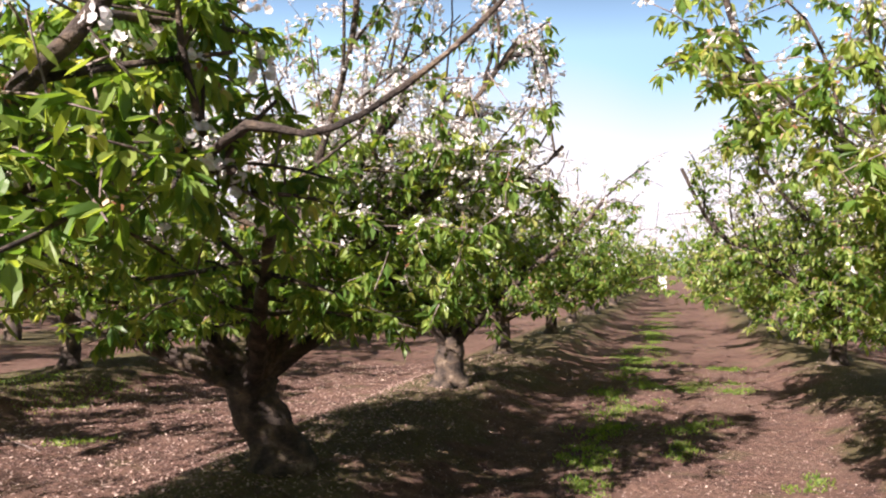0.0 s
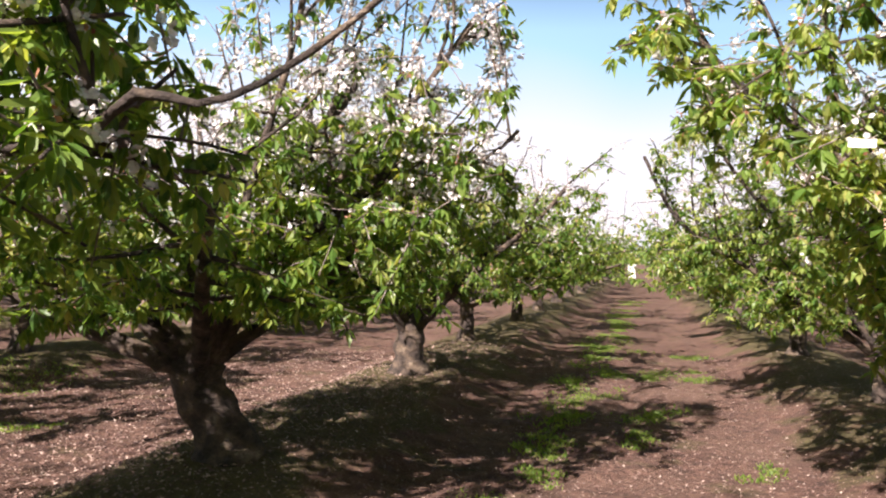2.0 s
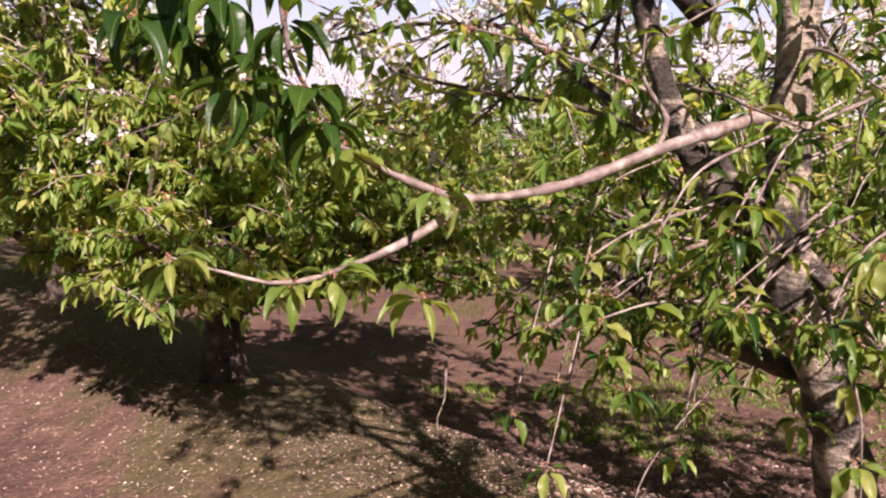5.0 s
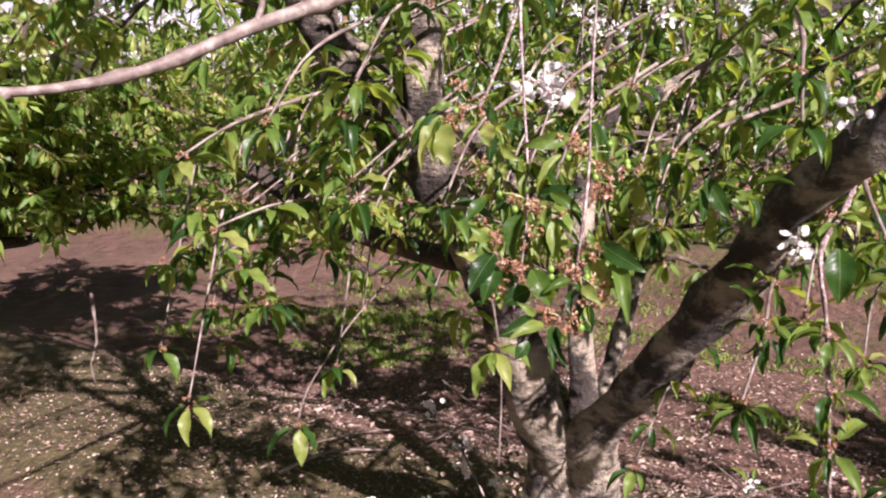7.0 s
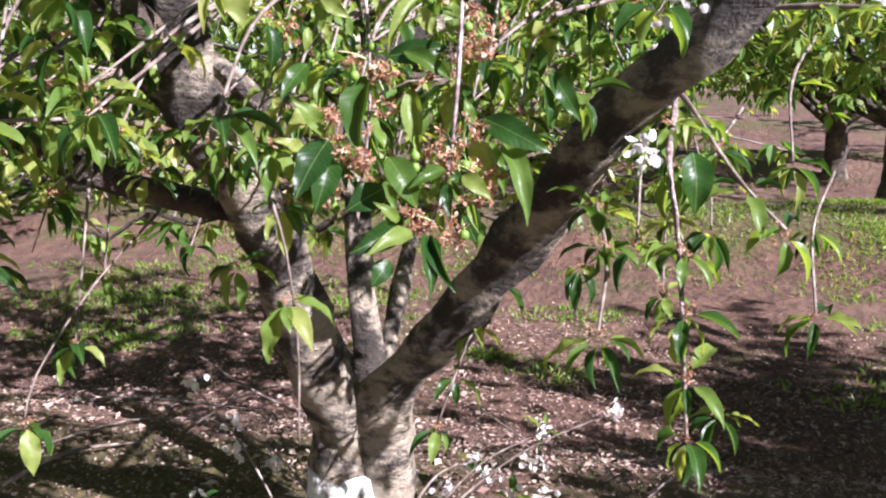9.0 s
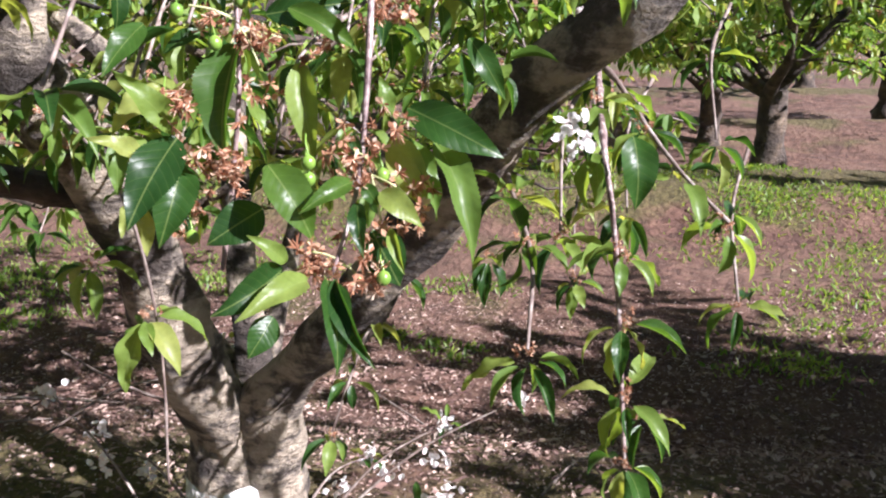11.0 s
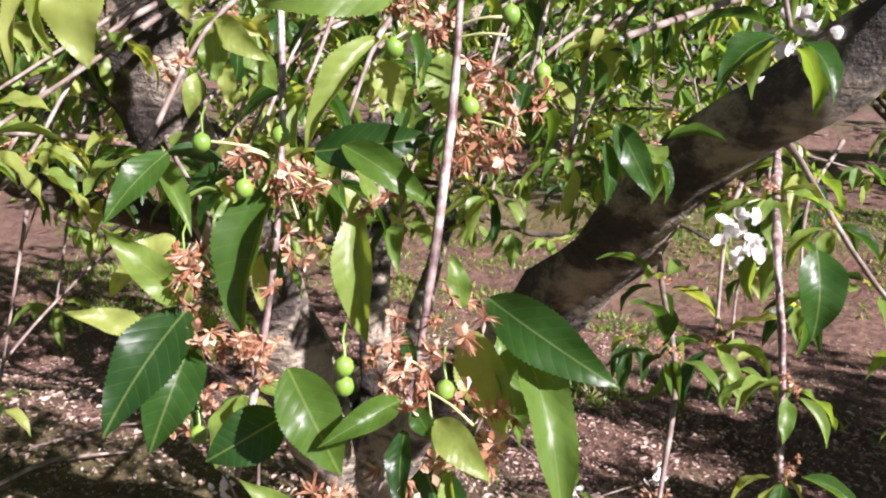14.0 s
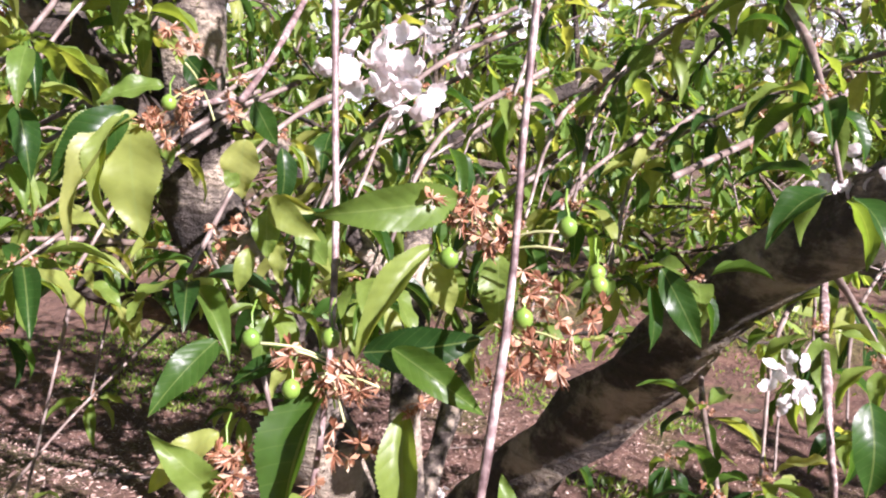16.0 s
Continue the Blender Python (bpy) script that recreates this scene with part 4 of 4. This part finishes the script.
# the whips close to the walker, spur by spur
whip = shoot([(1.5, 0.47, 2.1), (1.4, 0.47, 1.75), (1.362, 0.468, 1.566), (1.356, 0.467, 1.521), (1.348, 0.466, 1.476), (1.326, 0.467, 1.4), (1.314, 0.472, 1.367), (1.303, 0.477, 1.347)], 0.0017, 0.0011, WHIP)
whip_two = shoot([(1.5, 0.6, 2.0), (1.4, 0.565, 1.7), (1.38, 0.553, 1.569), (1.369, 0.544, 1.514), (1.359, 0.538, 1.469), (1.346, 0.534, 1.425), (1.339, 0.539, 1.375), (1.325, 0.54, 1.34)], 0.0018, 0.0011, WHIP)
whip_three = shoot([(1.75, 0.75, 1.75), (1.504, 0.675, 1.571), (1.452, 0.661, 1.55), (1.4, 0.65, 1.545)], 0.0026, 0.0014, WHIP)
for spec in [
    ((1.310, 0.507, 1.395), (1.306, 0.485, 1.362), 0.021, -20, 1),
    ((1.321, 0.471, 1.386), (1.296, 0.487, 1.378), 0.010, 25, 1),
    ((1.292, 0.494, 1.355), (1.279, 0.504, 1.370), 0.008, 30, 4),
    ((1.294, 0.497, 1.351), (1.259, 0.512, 1.341), 0.019, -15, 1),
    ((1.293, 0.485, 1.347), (1.255, 0.500, 1.343), 0.012, 35, 4),
    ((1.293, 0.502, 1.329), (1.279, 0.509, 1.314), 0.013, 0, 0),
    ((1.299, 0.478, 1.346), (1.272, 0.465, 1.314), 0.014, -20, 1),
    ((1.299, 0.474, 1.346), (1.276, 0.452, 1.314), 0.013, 40, 2),
    ((1.318, 0.514, 1.373), (1.299, 0.534, 1.360), 0.019, 10, 0),
    ((1.318, 0.465, 1.386), (1.318, 0.458, 1.376), 0.008, 10, 1),
]:
    leaf(whip, *spec)
for spec in [
    ((1.318, 0.468, 1.377), (1.301, 0.462, 1.357), 0.009, 30, 1),
    ((1.320, 0.458, 1.382), (1.312, 0.437, 1.369), 0.012, -10, 4),
    ((1.323, 0.463, 1.363), (1.318, 0.449, 1.338), 0.020, 10, 0),
    ((1.320, 0.453, 1.365), (1.308, 0.445, 1.347), 0.007, 35, 5),
    ((1.338, 0.457, 1.414), (1.339, 0.461, 1.433), 0.008, 15, 3),
    ((1.342, 0.449, 1.418), (1.334, 0.403, 1.397), 0.018, 5, 0),
    ((1.347, 0.458, 1.404), (1.339, 0.440, 1.370), 0.017, 15, 3),
    ((1.350, 0.448, 1.402), (1.344, 0.435, 1.364), 0.010, -25, 3),
    ((1.348, 0.438, 1.402), (1.318, 0.412, 1.353), 0.016, -20, 4),
    ((1.326, 0.472, 1.408), (1.325, 0.467, 1.394), 0.005, 30, 0),
]:
    leaf(whip, *spec)
for spec in [
    ((1.349, 0.533, 1.448), (1.322, 0.536, 1.396), 0.034, 60, 2),
    ((1.323, 0.555, 1.407), (1.300, 0.571, 1.437), 0.013, 20, 3),
    ((1.330, 0.567, 1.429), (1.312, 0.584, 1.409), 0.012, 30, 3),
    ((1.316, 0.569, 1.397), (1.292, 0.582, 1.409), 0.009, 35, 3),
    ((1.322, 0.556, 1.405), (1.284, 0.564, 1.371), 0.022, 15, 0),
    ((1.321, 0.554, 1.394), (1.297, 0.556, 1.359), 0.021, -15, 1),
    ((1.362, 0.508, 1.438), (1.349, 0.499, 1.391), 0.019, 20, 5),
    ((1.325, 0.555, 1.366), (1.317, 0.561, 1.359), 0.009, 0, 0),
]:
    leaf(whip_two, *spec)
for spec in [
    ((1.360, 0.490, 1.518), (1.328, 0.526, 1.511), 0.016, -20, 4),
    ((1.357, 0.497, 1.501), (1.332, 0.514, 1.465), 0.013, 35, 5),
    ((1.351, 0.520, 1.461), (1.371, 0.481, 1.467), 0.016, 15, 0),
    ((1.352, 0.509, 1.464), (1.358, 0.475, 1.444), 0.013, -15, 1),
    ((1.346, 0.581, 1.457), (1.318, 0.589, 1.435), 0.013, 10, 0),
    ((1.378, 0.481, 1.497), (1.373, 0.477, 1.469), 0.014, 10, 3),
    ((1.374, 0.502, 1.491), (1.375, 0.493, 1.476), 0.012, 0, 3),
    ((1.365, 0.502, 1.494), (1.367, 0.493, 1.475), 0.012, -20, 3),
    ((1.352, 0.554, 1.453), (1.339, 0.569, 1.444), 0.008, 20, 1),
]:
    leaf(whip_two, *spec)
for spec in [
    ((1.389, 0.602, 1.532), (1.386, 0.602, 1.507), 0.017, 15, 3),
    ((1.393, 0.593, 1.502), (1.391, 0.591, 1.481), 0.012, 0, 3),
    ((1.394, 0.592, 1.508), (1.395, 0.569, 1.491), 0.013, 20, 4),
    ((1.395, 0.587, 1.489), (1.392, 0.585, 1.470), 0.008, 25, 3),
    ((1.404, 0.584, 1.495), (1.409, 0.572, 1.478), 0.013, -20, 4),
    ((1.397, 0.589, 1.509), (1.405, 0.576, 1.501), 0.008, 30, 5),
    ((1.391, 0.601, 1.485), (1.385, 0.602, 1.466), 0.009, -25, 4),
    ((1.386, 0.603, 1.512), (1.383, 0.608, 1.519), 0.007, 10, 3),
]:
    leaf(whip_three, *spec)
for spec in [
    ((1.389, 0.663, 1.541), (1.353, 0.674, 1.487), 0.015, 30, 4),
    ((1.387, 0.664, 1.537), (1.379, 0.652, 1.486), 0.029, 0, 3),
    ((1.386, 0.665, 1.542), (1.358, 0.683, 1.510), 0.021, -25, 1),
    ((1.381, 0.663, 1.540), (1.364, 0.661, 1.491), 0.013, 40, 4),
    ((1.397, 0.654, 1.554), (1.377, 0.674, 1.546), 0.011, 35, 3),
    ((1.393, 0.672, 1.540), (1.367, 0.695, 1.514), 0.017, 50, 5),
    ((1.418, 0.659, 1.568), (1.428, 0.649, 1.553), 0.015, 10, 1),
    ((1.447, 0.641, 1.549), (1.454, 0.632, 1.527), 0.012, 0, 0),
]:
    leaf(whip_three, *spec)
for n, at in enumerate([(1.300, 0.489, 1.353), (1.302, 0.482, 1.348), (1.306, 0.465, 1.340), (1.311, 0.458, 1.344), (1.323, 0.475, 1.401), (1.322, 0.471, 1.390), (1.326, 0.464, 1.394), (1.333, 0.456, 1.413), (1.328, 0.448, 1.379), (1.328, 0.443, 1.374), (1.319, 0.459, 1.365), (1.307, 0.476, 1.352), (1.330, 0.475, 1.383), (1.364, 0.464, 1.470), (1.360, 0.469, 1.461), (1.365, 0.455, 1.462), (1.368, 0.450, 1.476), (1.360, 0.482, 1.513), (1.361, 0.481, 1.505), (1.354, 0.497, 1.514), (1.367, 0.462, 1.490)]):
    husk_tuft(whip, at, 200 + n)
for n, at in enumerate([(1.326, 0.558, 1.418), (1.327, 0.551, 1.394), (1.332, 0.540, 1.386), (1.337, 0.533, 1.384), (1.319, 0.551, 1.368), (1.350, 0.527, 1.446), (1.349, 0.526, 1.424), (1.366, 0.497, 1.445), (1.338, 0.541, 1.458), (1.346, 0.526, 1.454), (1.349, 0.522, 1.453), (1.319, 0.549, 1.419), (1.316, 0.541, 1.398), (1.322, 0.530, 1.395)]):
    husk_tuft(whip_two, at, 240 + n)
for n, at in enumerate([(1.396, 0.656, 1.540), (1.404, 0.647, 1.544), (1.410, 0.640, 1.550), (1.399, 0.652, 1.538), (1.401, 0.648, 1.573), (1.413, 0.631, 1.489)]):
    husk_tuft(whip_three, at, 280 + n)
for at in [(1.307, 0.454, 1.345), (1.319, 0.491, 1.395), (1.354, 0.490, 1.498), (1.373, 0.455, 1.510), (1.404, 0.451, 1.490), (1.362, 0.465, 1.479), (1.321, 0.492, 1.387), (1.330, 0.459, 1.388), (1.401, 0.449, 1.486)]:
    fruit(whip, at)
for at in [(1.338, 0.559, 1.463), (1.342, 0.528, 1.467), (1.336, 0.540, 1.448), (1.333, 0.566, 1.420), (1.318, 0.551, 1.358), (1.347, 0.547, 1.443)]:
    fruit(whip_two, at)
for at in [(1.395, 0.649, 1.546)]:
    fruit(whip_three, at)
for spur_at, end in [((1.364, 0.476, 1.505), (1.353, 0.493, 1.514)), ((1.364, 0.475, 1.506), (1.356, 0.484, 1.514)), ((1.365, 0.471, 1.506), (1.366, 0.456, 1.509)), ((1.365, 0.471, 1.502), (1.366, 0.454, 1.503)), ((1.364, 0.468, 1.475), (1.366, 0.446, 1.470)), ((1.363, 0.469, 1.473), (1.362, 0.456, 1.464)), ((1.362, 0.480, 1.507), (1.354, 0.488, 1.499)), ((1.308, 0.474, 1.352), (1.300, 0.484, 1.358)), ((1.308, 0.474, 1.352), (1.304, 0.464, 1.345)), ((1.326, 0.464, 1.395), (1.321, 0.470, 1.401)), ((1.325, 0.463, 1.389), (1.325, 0.447, 1.380)), ((1.325, 0.463, 1.389), (1.317, 0.457, 1.369))]:
    pedicel(whip, spur_at, end)
for spur_at, end in [((1.344, 0.531, 1.457), (1.336, 0.538, 1.462)), ((1.345, 0.529, 1.454), (1.346, 0.517, 1.448)), ((1.344, 0.530, 1.455), (1.341, 0.521, 1.438)), ((1.344, 0.530, 1.454), (1.336, 0.532, 1.448)), ((1.345, 0.529, 1.453), (1.349, 0.512, 1.450)), ((1.344, 0.532, 1.459), (1.329, 0.548, 1.465))]:
    pedicel(whip_two, spur_at, end)
for spur_at, end in [((1.407, 0.643, 1.555), (1.396, 0.650, 1.546)), ((1.407, 0.643, 1.552), (1.393, 0.653, 1.540)), ((1.408, 0.642, 1.555), (1.400, 0.644, 1.564)), ((1.409, 0.641, 1.552), (1.409, 0.635, 1.539))]:
    pedicel(whip_three, spur_at, end)
flower_cluster(whip_three, (1.542, 0.614, 1.569), 31, 46, 0.0085, 0.0135)
# the drooping shoots further in
hang = shoot([(2.2, 0.36, 1.46), (1.99, 0.355, 1.38), (1.8, 0.35, 1.34), (1.782, 0.335, 1.245), (1.765, 0.325, 1.13), (1.75, 0.317, 1.02)], 0.0048, 0.0022, WHIP)
for spec in [
    ((1.707, 0.473, 1.446), (1.701, 0.439, 1.392), 0.021, 15, 0),
    ((1.704, 0.480, 1.433), (1.695, 0.472, 1.385), 0.013, -40, 0),
    ((1.774, 0.323, 1.352), (1.751, 0.316, 1.285), 0.039, 10, 1),
]:
    leaf(hang, *spec)
flower_cluster(hang, (1.8, 0.375, 1.355), 32, 16, 0.009, 0.014)
flower_cluster(hang, (1.96, 0.35, 1.514), 33, 30, 0.009, 0.02)
for n, at in enumerate([(1.775, 0.33, 1.24), (1.765, 0.325, 1.17), (1.755, 0.32, 1.09), (1.75, 0.317, 1.02), (1.69, 0.415, 1.155), (1.9, 0.36, 1.38)]):
    rosette(hang, at, 300 + n, 7, 0.06, 0.8)
side = shoot([(2.3, 0.5, 1.25), (2.0, 0.46, 1.25), (1.8, 0.42, 1.22), (1.69, 0.415, 1.16)], 0.004, 0.002)
for n, at in enumerate([(1.85, 0.465, 1.42), (2.2, 0.514, 1.11), (2.04, 0.275, 0.93), (2.0, 0.46, 1.25), (1.83, 0.43, 1.23)]):
    rosette(side, at, 320 + n, 7, 0.065, 0.6)
grey = shoot([(2.568, 0.327, 1.63), (2.2, 0.4, 1.57), (1.777, 0.481, 1.509)], 0.006, 0.003)
left = shoot([(2.1, 1.14, 1.32), (1.9, 1.05, 1.38), (1.75, 0.86, 1.3), (1.77, 0.84, 1.12), (1.75, 0.836, 0.94)], 0.003, 0.0014)
for n, at in enumerate([(1.57, 0.966, 1.42), (2.035, 1.1, 1.12), (1.76, 0.85, 1.15), (1.9, 1.05, 1.36), (1.95, 0.95, 1.25), (1.85, 0.8, 1.36), (2.05, 0.9, 1.3)]):
    rosette(left, at, 340 + n, 8, 0.07, 0.7)
low = shoot([(2.1, 1.3, 1.2), (1.9, 1.3, 1.1), (1.75, 1.29, 1.0), (1.717, 1.291, 0.94)], 0.0025, 0.0014)
rosette(low, (1.717, 1.291, 0.937), 360, 6, 0.07, 0.9)
# the bare-barked lateral that crosses the walker's way, and its fork
lateral = shoot([(1.93, 1.07, 1.8), (1.75, 1.11, 1.75), (1.569, 1.158, 1.691), (1.39, 1.22, 1.62), (1.208, 1.262, 1.593), (1.1, 1.3, 1.62), (0.995, 1.34, 1.672)], 0.016, 0.004, label="grey-barked lateral shoot")
forked = shoot([(1.21, 1.262, 1.593), (1.1, 1.32, 1.51), (0.947, 1.404, 1.445), (0.85, 1.46, 1.46), (0.774, 1.508, 1.484)], 0.007, 0.002)
spur = shoot([(1.569, 1.158, 1.695), (1.58, 1.15, 1.75), (1.52, 1.16, 1.82), (1.5, 1.14, 1.92)], 0.006, 0.002)
for n, at in enumerate([(0.995, 1.34, 1.672), (1.15, 1.28, 1.61), (0.947, 1.404, 1.445), (0.774, 1.508, 1.484), (1.118, 1.277, 1.43), (1.0, 1.37, 1.46)]):
    rosette(forked, at, 380 + n, 8, 0.08, 0.5, first=9)
upper = shoot([(1.7, 1.1, 2.1), (1.3, 1.16, 2.03), (0.957, 1.259, 1.985), (0.856, 1.279, 1.892), (0.691, 1.346, 1.858)], 0.008, 0.003)
drop = shoot([(0.856, 1.279, 1.892), (0.873, 1.286, 1.805), (0.933, 1.295, 1.710)], 0.005, 0.0025)
for n, at in enumerate([(0.660, 1.330, 1.836), (0.717, 1.328, 1.890), (0.767, 1.353, 1.819), (0.770, 1.273, 1.872), (0.822, 1.271, 1.910), (0.836, 1.321, 1.797), (0.842, 1.239, 1.844), (0.888, 1.260, 1.755), (0.871, 1.310, 1.724), (0.895, 1.224, 1.706), (0.803, 1.310, 1.752), (0.722, 1.374, 1.817)]):
    rosette(upper, at, 400 + n, 8, 0.09, 0.7, first=6, last=9)
stub = shoot([(2.2, 1.16, 1.18), (2.0, 1.32, 1.27), (1.85, 1.37, 1.36), (1.743, 1.407, 1.44)], 0.028, 0.018, BARK, "sawn-off grey stub")
stub_two = shoot([(2.0, 1.14, 1.42), (1.88, 1.13, 1.52), (1.75, 1.13, 1.62)], 0.03, 0.024, BARK, "sawn-off stub with pale cut")
for n, at in enumerate([(1.536, 1.426, 1.29), (1.608, 1.292, 1.28), (1.6, 1.228, 1.22), (1.7, 1.35, 1.3), (1.66, 1.2, 1.36), (1.75, 1.2, 1.45), (1.62, 1.05, 1.5), (1.5, 1.25, 1.4)]):
    rosette(stub, at, 420 + n, 7, 0.068, 0.7, first=8)
dead = shoot([(1.66, 1.9, 1.15), (1.665, 1.91, 1.03), (1.65, 1.92, 0.98), (1.66, 1.925, 0.92)], 0.004, 0.0015, label="dead hanging twig")


# ---- leafy side shoots on the walk side of the near tree ----
r = np.random.default_rng(78)
for n in range(26):
    at = np.array((r.uniform(1.5, 2.05), r.uniform(0.95, 1.65), r.uniform(1.02, 1.5)))
    rise = (0.07, 0.02, 0.16) if at[2] < 1.2 else (0.15, 0, 0.07)
    ob = shoot([tuple(at + 2.3 * np.array(rise)), tuple(at + rise), tuple(at)], 0.003, 0.0016)
    rosette(ob, at, 700 + n, 6, 0.066, 0.6)
    if n % 3 == 0:
        rosette(ob, at + rise, 740 + n, 5, 0.06, 0.6, husk=False)
fill = [(14, (2.6, 3.4), (0.7, 1.9), (1.05, 1.6)), (14, (1.72, 2.1), (0.55, 0.95), (1.2, 1.62)), (6, (1.85, 2.4), (0.08, 0.45), (0.9, 1.3)), (9, (1.8, 2.4), (0.5, 1.3), (1.65, 2.1)), (9, (2.0, 2.9), (-0.6, 0.15), (1.2, 1.9)),
        (8, (2.2, 2.8), (1.5, 2.1), (1.0, 1.7)), (11, (1.55, 1.85), (0.85, 1.15), (1.3, 1.7))]
for count, xs, ys, zs in fill:
    for n in range(count):
        at = np.array((r.uniform(*xs), r.uniform(*ys), r.uniform(*zs)))
        ob = shoot([tuple(at + (0.3, -0.05, 0.2)), tuple(at + (0.12, 0, 0.12)), tuple(at)], 0.0035, 0.0018)
        rosette(ob, at, int(1000 * at[0]) + n, 7, 0.07, 0.7, husk=n % 2 == 0)
        rosette(ob, at + (0.13, 0, 0.12), int(2000 * at[0]) + n, 5, 0.062, 0.6, husk=n % 3 == 0)
r = np.random.default_rng(77)
starts = [(1.9, 1.06, 2.2), (1.9, 1.08, 1.9), (1.95, 1.12, 1.6), (2.1, 1.15, 1.3), (2.28, 0.38, 1.44), (2.34, 0.51, 1.31), (2.2, 0.27, 1.53), (2.1, 0.0, 1.8), (2.1, 0.1, 1.7),
          (1.96, 1.47, 1.86), (2.02, 1.43, 1.66), (2.2, 0.8, 1.75), (2.2, 0.6, 1.9), (2.0, 0.9, 2.0), (2.3, 0.7, 1.55), (2.1, 0.5, 1.75), (1.9, 1.3, 1.75), (2.05, -0.2, 2.0)]
for n, p in enumerate(starts):
    way = (-0.55 + 0.3 * r.standard_normal(), 0.5 * r.standard_normal(), 0.15 + 0.25 * r.standard_normal())
    line = wander(r, p, way, r.uniform(0.4, 0.75), 6, 0.12, -0.1)
    ok = (from_walk(line) > 0.62) & ((line[:, 2] > 1.22) | (line[:, 0] > 2.2))
    stop = len(line) if ok.all() else int(np.argmin(ok))
    if stop < 3:
        continue
    line = line[:stop]
    ob = shoot([tuple(q) for q in line], 0.0045, 0.002)
    for k in range(1, stop):
        rosette(ob, line[k], 500 + 10 * n + k, 5, 0.068, 0.6, husk=k % 2 == 0)


# ---- flowering suckers round the near trunk's foot ----
r = np.random.default_rng(79)
for n in range(18):
    a = r.uniform(0, 2 * math.pi)
    foot = np.array((NEAR[0] + 0.14 * math.cos(a), NEAR[1] + 0.14 * math.sin(a), NEAR[2] + 0.02))
    tip = foot + (0.35 * math.cos(a) + 0.1 * r.standard_normal(), 0.35 * math.sin(a) + 0.1 * r.standard_normal(), r.uniform(0.08, 0.4))
    ob = shoot([tuple(foot), tuple(0.5 * (foot + tip) + (0, 0, 0.05)), tuple(tip)], 0.004, 0.0015)
    for k in (0.6, 1.0):
        flower_cluster(ob, tuple(foot + k * (tip - foot)), 900 + 3 * n + int(k), 12, 0.0105, 0.013)
    if n % 3 == 0:
        rosette(ob, tip, 950 + n, 5, 0.05, 0.2, husk=False)


# ---- a white paper tag tied in the tree over the track ----
tag = Shape()
tag.add([(-0.048, 0.0, -0.016), (0.0, -0.006, -0.018), (0.048, 0.0, -0.015), (0.048, 0.0, 0.016), (0.0, -0.006, 0.015), (-0.048, 0.0, 0.017),
         (-0.048, 0.002, -0.016), (0.0, -0.004, -0.018), (0.048, 0.002, -0.015), (0.048, 0.002, 0.016), (0.0, -0.004, 0.015), (-0.048, 0.002, 0.017)],
        [(0, 1, 4, 5), (1, 2, 3, 4), (7, 6, 11, 10), (8, 7, 10, 9), (0, 5, 11, 6), (2, 8, 9, 3)])
ob = tagged(part("tag", tag, material("tag_paper", lambda n, out: n.surface(out, n.ramp(n.noise(n.place(), 40), [(0.3, (0.7, 0.7, 0.68)), (0.7, (0.82, 0.82, 0.8))]), 0.6)), smooth=False),
            "small white paper tag hanging in the leaves", "tag")
ob.matrix_basis = pose(0.766, 3.715, 2.134, 0, 4, -8)
